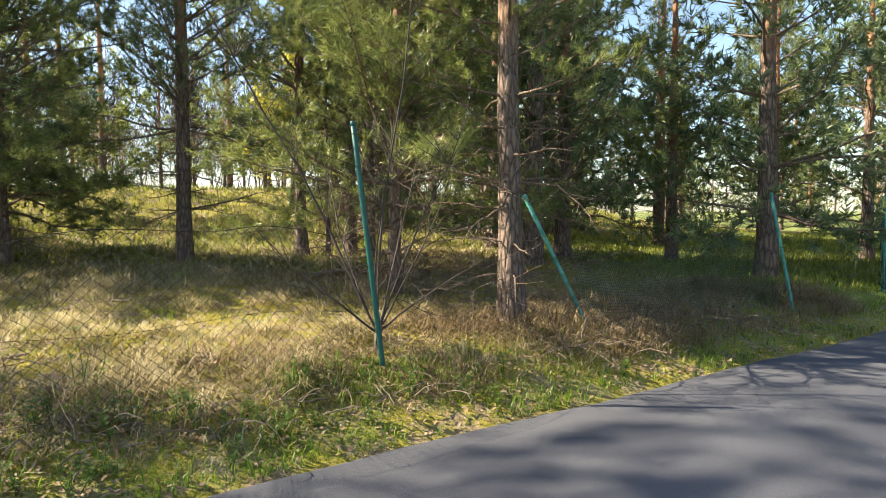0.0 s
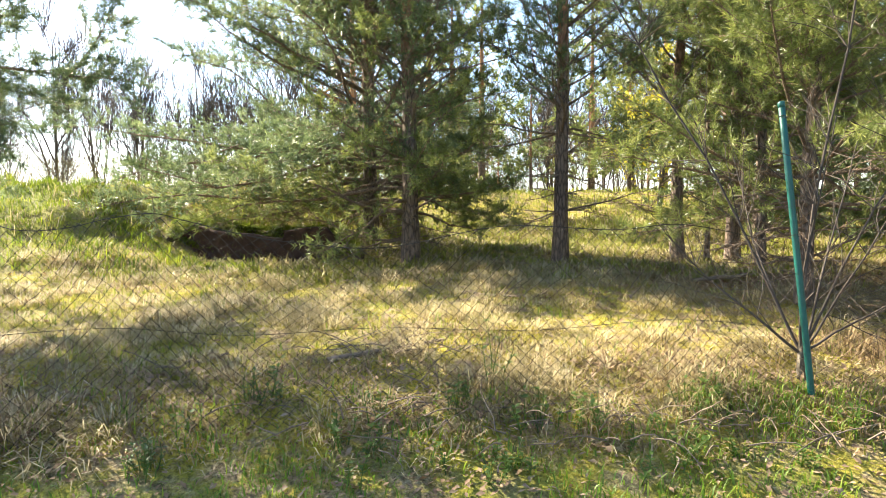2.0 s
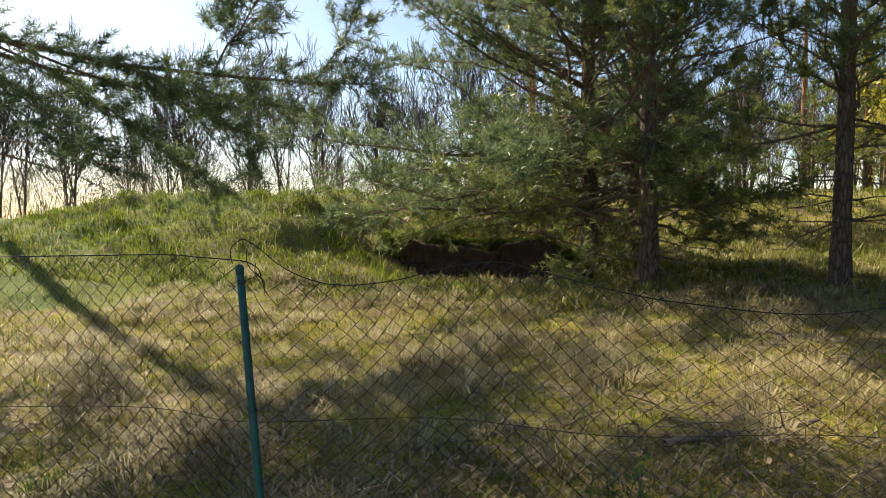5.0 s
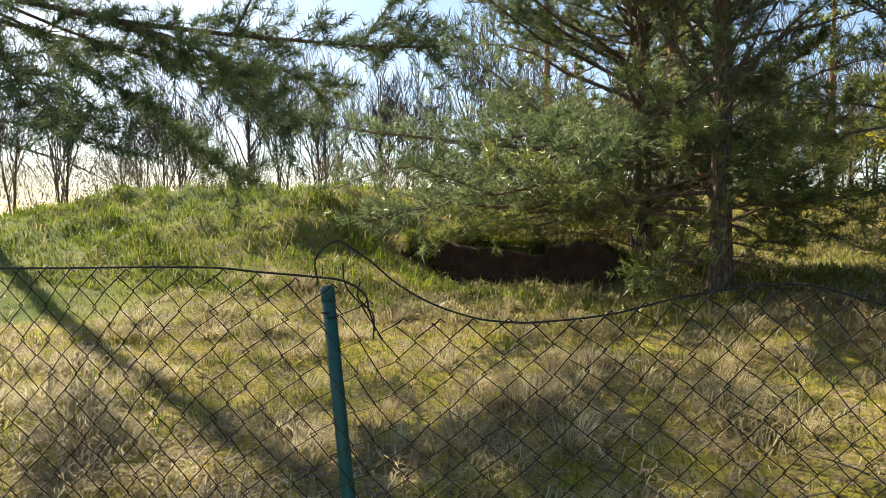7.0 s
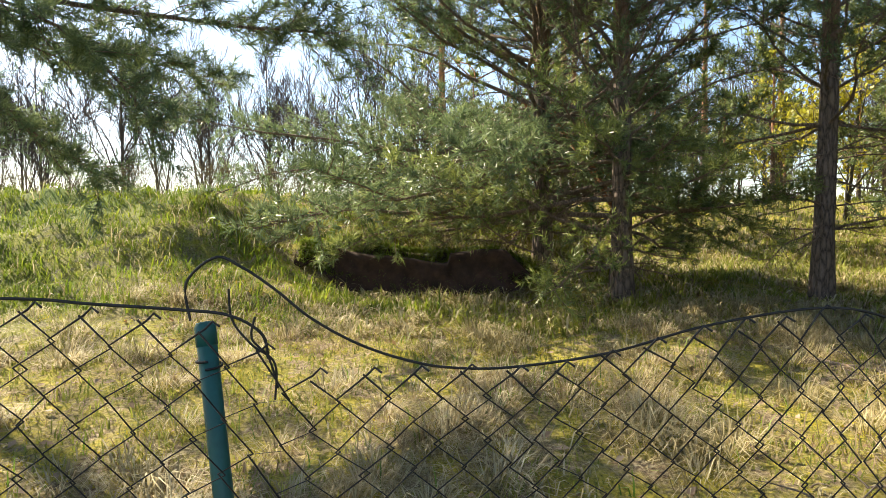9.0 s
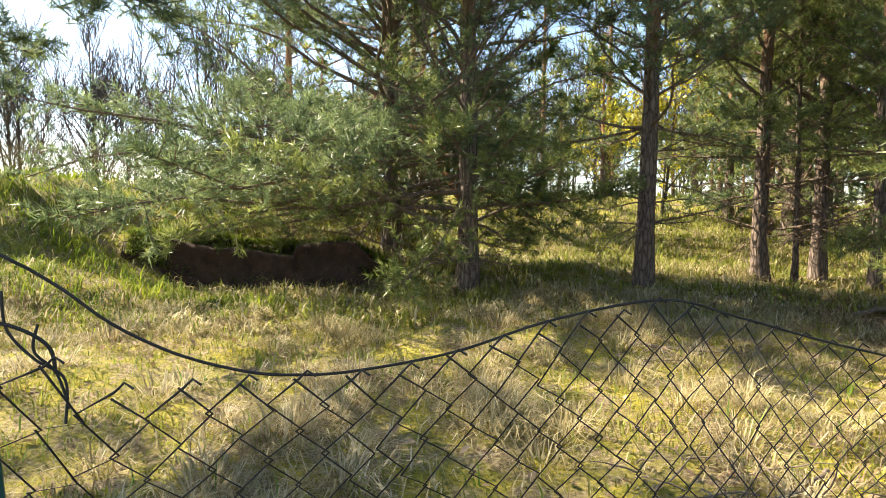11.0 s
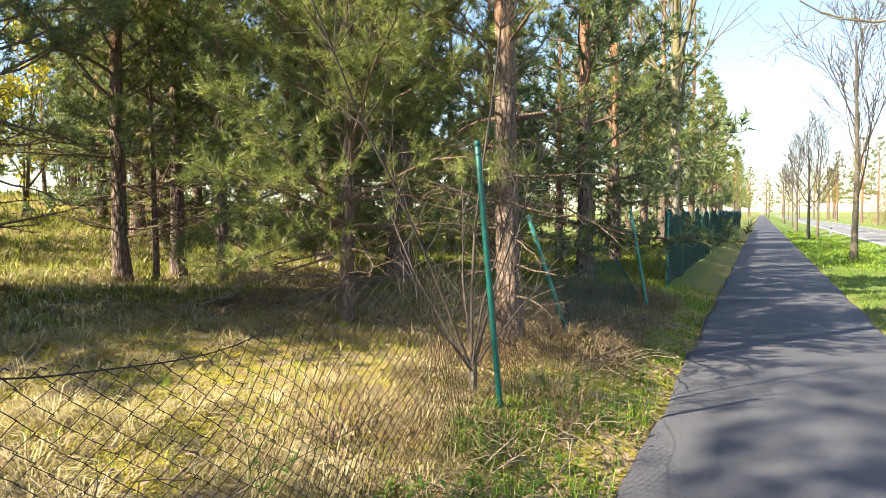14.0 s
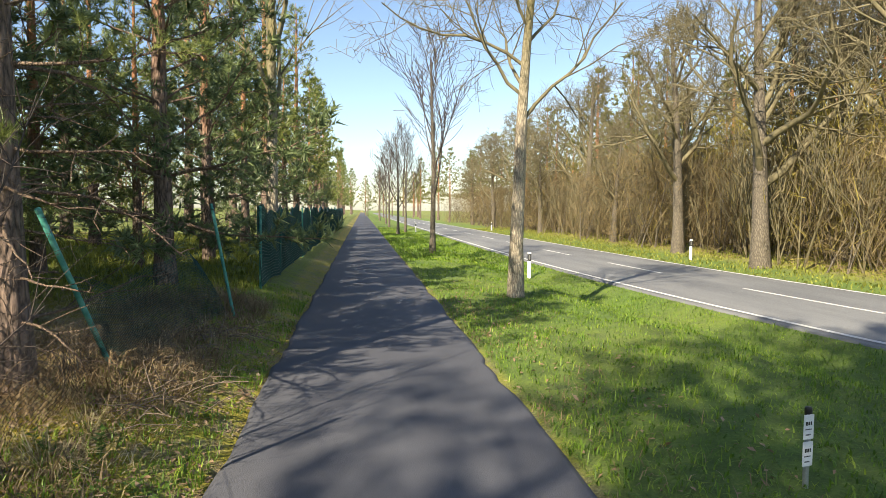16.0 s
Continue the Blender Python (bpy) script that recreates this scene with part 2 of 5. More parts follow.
class Tubes:
    """Collects bent round bars and gives them as one mesh."""

    def __init__(self):
        self.v, self.f, self.n = [], [], 0

    def add(self, pts, radii, sides=4):
        pts = np.asarray(pts, float)
        k = len(pts)
        radii = np.broadcast_to(np.asarray(radii, float), (k,))
        d = np.gradient(pts, axis=0)
        d /= np.linalg.norm(d, axis=1)[:, None] + 1e-9
        ref = np.array([0.0, 0.0, 1.0]) if abs(d[:, 2].mean()) < 0.8 else np.array([1.0, 0.0, 0.0])
        a = np.cross(d, ref)
        a /= np.linalg.norm(a, axis=1)[:, None] + 1e-9
        b = np.cross(d, a)
        ang = np.arange(sides) * 2 * np.pi / sides
        ring = pts[:, None] + radii[:, None, None] * (a[:, None] * np.cos(ang)[None, :, None] + b[:, None] * np.sin(ang)[None, :, None])
        i = np.arange(k - 1)[:, None] * sides
        j = np.arange(sides)[None]
        jn = (j + 1) % sides
        f = np.stack([i + j, i + jn, i + sides + jn, i + sides + j], -1).reshape(-1, 4) + self.n
        self.v.append(ring.reshape(-1, 3))
        self.f.append(f)
        self.n += k * sides

    def made(self, name, mat, parent=None, label=""):
        return build(name, np.concatenate(self.v), np.concatenate(self.f), mat, parent, label, True)


def unit(v):
    return v / (np.linalg.norm(v, axis=-1, keepdims=True) + 1e-9)


def bent(start, way, length, steps, sag, rng, wander=0.1):
    """A wandering line from start; sag bends it down (minus: up)."""
    p = [np.array(start, float)]
    d = np.array(way, float)
    for i in range(steps):
        d = d + rng.normal(0, wander, 3) + np.array([0, 0, -sag / steps])
        d /= np.linalg.norm(d)
        p.append(p[-1] + d * length / steps)
    return np.array(p)


def needles(P, D, rng, count=11, length=0.065, width=0.0042, spread=0.9, shoot=0.1):
    """Tufts of needles round shoots at P that point along D, as thin triangles."""
    n = len(P)
    P = np.repeat(P, count, 0)
    D = np.repeat(D, count, 0)
    s = rng.random((n * count, 1))
    side = unit(np.cross(D, rng.normal(size=D.shape)))
    way = unit(D * (0.45 + 0.5 * s) + side * spread)
    base = P + D * (s - 0.6) * shoot
    L = length * (0.7 + 0.6 * rng.random((n * count, 1)))
    w = unit(np.cross(way, rng.normal(size=D.shape))) * width * 0.5
    V = np.stack([base - w, base + w, base + way * L], 1).reshape(-1, 3)
    return V, np.arange(len(V)).reshape(-1, 3)


def ground_height(x, y):
    x, y = np.asarray(x, float), np.asarray(y, float)
    z = np.interp(-x, [0.0, 0.3, 0.9, 1.7, 3.0, 7.0, 14.0, 60.0], [0.0, 0.05, 0.27, 0.4, 0.48, 0.68, 0.9, 1.2])
    z = np.where(x > 0, 0.0, z)
    # heap of earth and the bank behind the pines
    def ridge(ax, ay, bx, by, ha, hb, wide):
        dx, dy = bx - ax, by - ay
        t = np.clip(((x - ax) * dx + (y - ay) * dy) / (dx * dx + dy * dy), 0, 1)
        d = np.hypot(x - ax - t * dx, y - ay - t * dy) / wide
        return (ha + (hb - ha) * t) * np.exp(-(d ** 2.1) * 0.9)
    heap = np.maximum.reduce([ridge(-11.5, -15, -10.2, -9, 0.55, 1.15, 3.6), ridge(-10.2, -9, -10.4, -5, 1.15, 1.4, 3.3), ridge(-10.4, -5, -11.4, -1.5, 1.4, 1.0, 2.2)])
    heap = heap * (1 + 0.13 * np.sin(x * 2.6 + y) * np.sin(y * 2.3 - 0.5 * x) + 0.1 * np.sin(x * 5 - y * 3) * np.sin(y * 6))
    heap = heap * (1 - np.clip((3.2 - np.abs(y + 2.2)) * 0.5, 0, 1) * np.clip(1.2 - (dug_line(y) - x) / 2.6, 0, 1))
    bank = np.maximum.reduce([ridge(-15.5, -2, -16, 6, 1.0, 1.3, 3.5), ridge(-16, 6, -15, 16, 1.3, 1.0, 4)])
    z = z + np.maximum(heap, bank)
    # strip, ditch and road bed
    r = x - road_edge(y)
    dip = np.interp(r, [-4.6, -3.0, -1.7, -1.0, -0.25, 5.9, 6.6, 9.0, 14.0, 40.0], [0.0, -0.06, -0.42, -0.46, -0.31, -0.34, -0.28, -0.2, -0.05, 0.3])
    z = z + np.where(x > 2.3, dip, 0.0)
    lump = 0.05 * (np.sin(x * 2.1 + y * 0.7) * np.sin(y * 1.7 - x * 0.4) + 0.6 * np.sin(x * 5.3 + 1.0) * np.sin(y * 4.7 + x)) + 0.12 * np.sin(x * 0.9 + 2) * np.sin(y * 0.8) * (x < -7.5)
    off = np.clip(np.minimum(np.abs(x - 1.15) - 1.4, np.where(r < 2.9, -r - 0.3, r - 6.2)), 0, 0.8) / 0.8
    z = z + lump * off
    back = dug_line(y) - x
    z = z + 0.58 * np.clip(back / 0.3, 0, 1) * np.clip(2.0 - back / 1.2, 0, 1) * np.clip((2.2 - np.abs(y + 2.45)) * 0.8, 0, 1)
    under = (x > -0.02) & (x < 2.32)
    return np.where(under, -0.05, z)


def road_edge(y):
    y = np.asarray(y, float)
    return 6.95 + 1.75 * np.exp(-(np.clip(y, -6, 200) - 6) / 9.5) - np.where(y < -6, (y + 6) * 0.3, 0)


def dug_line(y):
    """Foot of the dug earth face."""
    return -7.45 + (np.asarray(y) + 1.5) * 0.3


def gz(x, y):
    return float(ground_height(x, y))


def wave(x, y, k=1.0, s=0.0):
    """Smooth patches between 0 and 1."""
    x, y = np.asarray(x) * k, np.asarray(y) * k
    v = np.sin(x * 1.3 + s) * np.cos(y * 1.1 - s * 2) + 0.6 * np.sin(x * 2.7 - y * 1.9 + s * 3) + 0.4 * np.sin(y * 4.1 + x * 3.3 + s)
    return np.clip(0.5 + 0.4 * v, 0, 1)


# ---- ground, path and road ----
def lines(fine0, fine1, step, far):
    out = list(np.arange(fine0, fine1 + 1e-6, step))
    a, s = fine1, step
    while a < far:
        s *= 1.35
        a += s
        out.append(a)
    a, s = fine0, step
    while a > -far:
        s *= 1.35
        a -= s
        out.insert(0, a)
    return np.array(out)


def cover_of(x, y):
    """Weights of needle litter, fresh grass and bare soil."""
    litter = np.clip(1.3 - np.hypot((x + 5.2) / 1.7, (y - 4.6) / 2.6), 0, 1) * 0.9
    for tx, ty, r in ((-7.2, 0.0, 0.6), (-7.1, 2.3, 0.5), (-7.4, 4.8, 1.2), (-8.7, -0.7, 0.8), (-6.5, 6.5, 1.6), (-1.5, 4.2, 0.7)):
        litter = np.maximum(litter, np.clip(1.15 - np.hypot(x - tx, y - ty) / r, 0, 1) * 0.8)
    green = np.clip(((x > 2.2) * 1.0), 0, 1) * np.where(x > road_edge(y) + 8.5, 0.15 + 0.5 * (y > 70), 0.85 + 0.15 * wave(x, y, 0.8))
    green = np.maximum(green, np.clip((-4.2 - y) * 0.35, 0, 0.9) * (x < -4.5) * (0.5 + 0.5 * wave(x, y, 1.1, 2)))
    green = np.maximum(green, np.clip((y - 7.5) * 0.4, 0, 0.7) * (x < -0.6) * ((x > -8) | (y > 24)))
    green = np.maximum(green, np.clip(1 - np.abs(x + 0.25) / 0.35, 0, 1) * 0.6 * wave(x, y, 1.9, 1))
    back = (dug_line(y) - x)
    soil = np.clip(back * 6 + 0.6, 0, 1) * np.clip((0.62 - back) * 5, 0, 1) * np.clip((1.6 - np.abs(y + 2.45)) * 4, 0, 1)
    return litter, green, soil


def make_ground():
    xs, ys = lines(-13.0, 9.0, 0.2, 1500.0), lines(-12.0, 22.0, 0.25, 1500.0)
    X, Y = np.meshgrid(xs, ys, indexing="ij")
    Z = ground_height(X, Y)
    V = np.stack([X, Y, Z], -1).reshape(-1, 3)
    i, j = np.meshgrid(np.arange(len(xs) - 1), np.arange(len(ys) - 1), indexing="ij")
    a = (i * len(ys) + j).ravel()
    F = np.stack([a, a + len(ys), a + len(ys) + 1, a + 1], 1)
    ob = build("ground", V, F, M_GROUND, None, "uneven meadow and forest floor with dry grass and moss", True)
    lt, gr, so = cover_of(V[:, 0], V[:, 1])
    col = np.stack([lt, gr, so, np.ones(len(V))], 1).astype(np.float32)
    at = ob.data.color_attributes.new("cover", "FLOAT_COLOR", "POINT")
    at.data.foreach_set("color", col.ravel())
    return tagged(ob, category="ground", kind="structure")


def strip(name, left, right, ys, z, mat, label, category, thick=0.06, crown=0.0):
    """A paved strip between two edge lines with rounded shoulders and thickness."""
    rows = []
    for y, a, b in zip(ys, left, right):
        w = b - a
        rows.append([(a, y, z - thick), (a + 0.015, y, z - 0.012), (a + 0.06, y, z), (a + w * 0.5, y, z + crown), (b - 0.06, y, z), (b - 0.015, y, z - 0.012), (b, y, z - thick)])
    V = np.array(rows)
    n, k = V.shape[:2]
    i, j = np.meshgrid(np.arange(n - 1), np.arange(k - 1), indexing="ij")
    a = (i * k + j).ravel()
    ob = build(name, V.reshape(-1, 3), np.stack([a, a + 1, a + k + 1, a + k], 1), mat, None, label)
    return tagged(ob, category=category, kind="structure")


make_ground()
ys = np.concatenate([np.arange(-30, 40, 0.12), np.arange(40, 400, 2.0)])
rg = np.random.default_rng(5)
jit = lambda: np.interp(ys, np.arange(-30, 400, 0.25), rg.normal(0, 0.012, 1720)) + 0.02 * np.sin(ys * 1.9)
strip("path", 0.0 + jit(), 2.3 + jit(), ys, 0.0, M_PATH, "dark grey asphalt foot and cycle path", "path", 0.08, 0.012)
ry = np.concatenate([np.arange(-40, 60, 0.5), np.arange(60, 420, 5.0)])
re = road_edge(ry)
ROAD_W = 5.6
strip("road", re, re + ROAD_W, ry, -0.27, M_ROAD, "light grey asphalt country road with white lines", "road", 0.1, 0.03)


def road_line(off, wide, y0, y1, lift):
    y = np.arange(y0, y1, 0.5)
    e = road_edge(y) + off
    V = np.concatenate([np.stack([e, y, np.full_like(y, lift)], 1), np.stack([e + wide, y, np.full_like(y, lift)], 1)])
    n = len(y)
    a = np.arange(n - 1)
    ob = build("road_marking", V, np.stack([a, a + n, a + n + 1, a + 1], 1), M_LINE, None, "worn white line painted on the road")
    tagged(ob, category="road marking", kind="structure")


road_line(0.18, 0.13, -30, 150, -0.256)
road_line(ROAD_W - 0.31, 0.13, -30, 150, -0.256)
for k in range(-2, 14):
    road_line(ROAD_W / 2 - 0.06, 0.12, 2.5 + k * 8.0, 6.6 + k * 8.0, -0.235)


def earth_face():
    """The dug face at the foot of the heap: bare crumbling soil under a lip of turf."""
    ys, vs = np.linspace(-4.15, -0.75, 90), np.linspace(0, 1, 16)
    V = []
    for y in ys:
        env = min(1.0, (y + 4.15) * 1.6, (-0.75 - y) * 1.6)
        foot, x0 = gz(dug_line(y) + 0.12, y), float(dug_line(y)) + 0.1
        for v in vs:
            rough = 0.025 * math.sin(y * 9 + v * 5) * math.sin(v * 9 - y * 4) + 0.018 * math.sin(y * 23 + v * 17)
            if v < 0.85:
                V.append((x0 - 0.12 * math.sin(v * 3.3) + rough - (1 - env) * 0.25, y, foot - 0.06 + 0.72 * v * max(env, 0.05)))
            else:
                x = x0 - 0.05 - (v - 0.85) * 3.0
                V.append((x, y, max(foot - 0.06 + 0.61 * max(env, 0.05), gz(x, y) + 0.02) - (v > 0.99) * 0.12))
    n, k = len(ys), len(vs)
    i, j = np.meshgrid(np.arange(n - 1), np.arange(k - 1), indexing="ij")
    a = (i * k + j).ravel()
    ob = build("earth_face", V, np.stack([a, a + k, a + k + 1, a + 1], 1), M_SOIL, None, "dug face of bare dark reddish soil", True)
    tagged(ob, category="bare earth", kind="structure")


M_SOIL = plain_material("crumbling soil", (0.075, 0.04, 0.028), 1.0, vary=0.6, scale=6, bump=1.0)
earth_face()


# ---- trees ----
def grow_pine(seed, H, r0, crown_base, reach, whorl=0.42, twigs=3, tuft=9, bare_from=0.9, low=None, side=None, width=0.012, lean=(0, 0), sides=10, fork=0.0, shoot=0.11, length=0.085, sparse=0.0, gap=0.135, whorl_limbs=(4, 7), seen=5.0, inner=0.12, upper=0.12, skirt=0.5, high=0.0):
    """Trunk, limbs and needle tufts of a Scots pine. low: height of the lowest green limb; side: (azimuth, gain) of a fuller side."""
    rng = np.random.default_rng(seed)
    hs = np.linspace(0, H, 14)
    bow = np.cumsum(rng.normal(0, 0.012 * H / 9, (14, 2)), 0)
    trunk = np.stack([bow[:, 0] + lean[0] * hs / H, bow[:, 1] + lean[1] * hs / H, hs], 1)
    trunk -= trunk[0] * [1, 1, 0]
    rad = r0 * (1 - hs / H) ** 0.85 + 0.012
    rad[0] *= 1.28
    T = Tubes()
    T.add(np.vstack([[trunk[0] - [0, 0, 0.25]], trunk]), np.concatenate([[r0 * 1.5], rad]), sides)
    limbs = []
    P, D = [], []
    z = bare_from
    low = crown_base if low is None else low
    while z < H - 0.15:
        count = rng.integers(*whorl_limbs)
        a0 = rng.random() * 6.28
        c = np.array([np.interp(z, hs, trunk[:, k]) for k in range(3)])
        tr = np.interp(z, hs, rad)
        rel = (z - crown_base) / (H - crown_base)
        for k in range(count):
            a = a0 + k * 6.28 / count + rng.normal(0, 0.25)
            gain = 1.0
            if side:
                lower = min(1.0, max(0.0, 1 - (z - 1.3) / 2.4))
                gain = 1 + lower * side[1] * max(0.0, math.cos(a - side[0])) - 0.35 * lower * side[1] * max(0.0, -math.cos(a - side[0]))
            prof = max(0.12, (1 - max(rel, 0)) ** 0.7) * (1.0 if rel > 0.0 else 0.85)
            L = reach * prof * gain * (0.75 + 0.4 * rng.random())
            dead = z < low or rng.random() < 0.06
            if dead:
                L *= 0.25 + 0.55 * rng.random()
            up = (0.02 if z < low + skirt or dead else 0.3) + 0.6 * max(rel, 0) + rng.normal(0, 0.14)
            way = np.array([math.cos(a) * math.cos(up), math.sin(a) * math.cos(up), math.sin(up)])
            steps = 7
            limb = bent(c + way * tr * 0.5, way, L, steps, 0.12 if dead else (0.1 if z < low + skirt else -0.3), rng, 0.13)
            B = Tubes()
            limbs.append(B)
            rb = max(0.006, min(tr * 0.3, 0.008 * L + 0.006))
            B.add(limb, np.linspace(rb, 0.004, steps + 1), 5)
            m = max(3, int(L / (gap if z < 5.6 else gap * 2.2)))
            for q in range(m):
                t = 0.22 + 0.78 * (q + rng.random()) / m
                i = min(int(t * steps), steps - 1)
                f = t * steps - i
                o = limb[i] * (1 - f) + limb[i + 1] * f
                d = unit(limb[i + 1] - limb[i])
                s = unit(np.cross(d, [0, 0, 1])) * (1 if q % 2 else -1)
                w = unit(d * 0.75 + s * (0.7 + 0.3 * rng.random()) + np.array([0, 0, 0.12 + rng.normal(0, 0.5)]))
                l2 = (0.16 + 0.42 * L * (1 - t) * 0.5) * (0.6 + 0.8 * rng.random())
                if dead:
                    if rng.random() < 0.7:
                        B.add(bent(o, w, l2 * 1.3, 2, 0.1, rng, 0.25), (0.006, 0.004, 0.003), 3)
                    continue
                if t < (inner if z < 1.9 else upper) * min(1.0, L / 1.5) * (0.7 + 0.5 * rng.random()) or rng.random() < sparse + (high if z > 3.2 else 0.0):
                    if rng.random() < 0.75:
                        B.add(bent(o, w, l2 * 1.3, 4, -0.2, rng, 0.3), (0.006, 0.005, 0.004, 0.003, 0.002), 3)
                    continue
                tw = bent(o, w, l2, 3, -0.15, rng, 0.16)
                B.add(tw[[0, 1, 3]], (0.006, 0.005, 0.003), 3)
                for e in range(twigs):
                    u = (e + 0.6 + 0.4 * rng.random()) / twigs
                    ii = min(int(u * 3), 2)
                    o2 = tw[ii] + (tw[ii + 1] - tw[ii]) * (u * 3 - ii)
                    d2 = unit(w * 0.8 + rng.normal(0, 0.5, 3) + [0, 0, 0.5])
                    tip = o2 + d2 * (0.06 + 0.1 * rng.random())
                    P.append(tip), D.append(d2)
                    P.append(o2 + d2 * 0.03), D.append(d2)
                P.append(tw[-1]), D.append(unit(tw[-1] - tw[-2]))
            if not dead:
                P.append(limb[-1]), D.append(unit(limb[-1] - limb[-2]))
        z += whorl * (0.75 + 0.5 * rng.random())
    P, D = np.array(P), np.array(D)
    low_part = P[:, 2] < seen
    nv, nf = needles(P[low_part], D[low_part], rng, tuft, length, width, 0.85, shoot)
    if not low_part.all():
        hv, hf = needles(P[~low_part], D[~low_part], rng, 5, max(length, 0.13), max(width, 0.026), 0.85, shoot)
        nv, nf = np.concatenate([nv, hv]), np.concatenate([nf, hf + len(nv)])
    return T, limbs, nv, nf


def gathered(parts):
    """Many bars as one."""
    one = Tubes()
    for q in parts:
        one.v += q.v
        one.f += [f + one.n for f in q.f]
        one.n += q.n
    return one


def pine(x, y, label, needle=None, group="", turn=0.0, sink=0.05, split=True, **kw):
    T, limbs, nv, nf = grow_pine(**kw)
    ob = empty("pine_tree", x, y, gz(x, y) - sink, label, "pine tree", group, turn)
    T.made("trunk", M_BARK_PINE, ob, "reddish brown plated bark")
    if split:
        for q in limbs:
            q.made("limb", M_BARK_LIMB, ob)
    else:
        tagged(gathered(limbs).made("branchwork", M_BARK_LIMB, ob), kind="stuff")
    tagged(build("crown", nv, nf, needle or M_NEEDLE, ob, "tufts of green needles"), kind="stuff")
    return ob


def grow_bare(seed, H, r0, first, levels=4, spread=0.7, kids=(5, 4, 4), upright=0.25, sides=10, twig_r=0.004, stems=1, whippy=0.09, thin=0.62):
    """A leafless tree: trunk and limbs, and fine twigs apart."""
    rng = np.random.default_rng(seed)
    T, limbs = Tubes(), []

    def limb(o, d, L, r, lev):
        steps = 7 if lev < 2 else 4
        line = bent(o, d, L, steps, -upright * (0.4 if lev == 0 else 1.0), rng, (0.016 if lev == 0 else whippy))
        rr = np.linspace(r, max(r * (0.3 if lev else 0.25), twig_r * 0.7), steps + 1)
        if lev == 0:
            rr[0] *= 1.25
        if lev == 1:
            limbs.append(Tubes())
        (T if lev == 0 else limbs[-1]).add(line, rr, sides if lev == 0 else (6 if lev == 1 else 3))
        if lev + 1 >= levels:
            return
        n = kids[min(lev, len(kids) - 1)]
        t0 = first if lev == 0 else 0.25
        for q in range(n):
            t = t0 + (1 - t0) * (q + rng.random() * 0.8) / n
            i = min(int(t * steps), steps - 1)
            p = line[i] + (line[i + 1] - line[i]) * (t * steps - i)
            dd = unit(line[i + 1] - line[i])
            s = unit(np.cross(dd, rng.normal(size=3)))
            sp = spread * (1.1 - 0.45 * t if lev == 0 else 1.0)
            w = unit(dd * (1 - sp * 0.55) + s * sp + [0, 0, 0.1])
            LL = (H * (1 - t * 0.72) * 0.62 if lev == 0 else L * (0.75 - 0.35 * t)) * (0.7 + 0.5 * rng.random())
            limb(p, w, LL, max(np.interp(t * steps, np.arange(steps + 1), rr) * (thin if lev == 0 else 0.6), twig_r), lev + 1)

    for s in range(stems):
        d = unit(np.array([rng.normal(0, 0.16 * (stems > 1)), rng.normal(0, 0.16 * (stems > 1)), 1.0]))
        limb(np.array([rng.normal(0, 0.06) * (stems > 1), rng.normal(0, 0.06) * (stems > 1), -0.15]), d, H * (1 if s == 0 else 0.6 + 0.35 * rng.random()), r0 * (1 if s == 0 else 0.75), 0)
    return T, limbs


def bare_tree(x, y, label, bark, twig, category="bare tree", name="bare_tree", group="", turn=0.0, split=False, **kw):
    T, limbs = grow_bare(**kw)
    ob = empty(name, x, y, gz(x, y) - 0.05, label, category, group, turn)
    T.made("trunk", bark, ob)
    if split:
        for q in limbs:
            q.made("limb", twig, ob)
    elif limbs:
        tagged(gathered(limbs).made("branchwork", twig, ob, "fine leafless twigs"), kind="stuff")
    return ob


def copies(ob, spots, rng, lo=0.85, hi=1.2):
    for x, y in spots:
        k = lo + (hi - lo) * rng.random()
        c = copy_thing(ob, pose(x, y, gz(x, y) - 0.08, 0, 0, rng.random() * 360))
        c.scale = (k, k, k * (0.95 + 0.15 * rng.random()))


# the pines behind the fence
broad = pine(-7.2, -0.02, "broad pine with low green boughs in a meadow", inner=0.26, upper=0.7, skirt=1.4, high=0.55, seed=11, H=10.5, r0=0.12, crown_base=0.7, reach=2.35, whorl=0.24, low=0.7, bare_from=0.45, side=(-2.0, 0.65), length=0.088, width=0.0115, tuft=12, gap=0.105)
pine(-8.7, -0.72, "pine with orange upper trunk and boughs reaching the ground", M_NEEDLE_BLUE, inner=0.1, upper=0.3, skirt=1.6, high=0.4, whorl_limbs=(6, 9), seed=12, H=11.0, r0=0.12, crown_base=0.9, reach=2.9, whorl=0.2, low=0.95, bare_from=0.55, side=(-1.45, 1.1), length=0.088, width=0.0115, tuft=12, gap=0.105)
pine(-7.15, 2.36, "slender dark pine with dead lower branches", M_NEEDLE_BLUE, upper=0.4, high=0.3, seed=13, H=10.5, r0=0.11, crown_base=1.5, reach=2.1, whorl=0.32, low=1.9, bare_from=0.9, twigs=2, sparse=0.15, length=0.088, width=0.0115, tuft=12, gap=0.105)
pine(-7.48, 4.44, "pine with dead lower branches in shade", seed=14, H=8.5, r0=0.1, crown_base=1.6, reach=2.4, whorl=0.36, low=1.9, bare_from=0.8, twigs=2, length=0.088, width=0.0115, tuft=12, gap=0.105)
pine(-7.38, 5.33, "pine with dead lower branches in shade", seed=15, H=8.5, r0=0.1, crown_base=1.6, reach=2.4, whorl=0.36, low=1.9, bare_from=0.8, twigs=2, length=0.088, width=0.0115, tuft=12, gap=0.105)
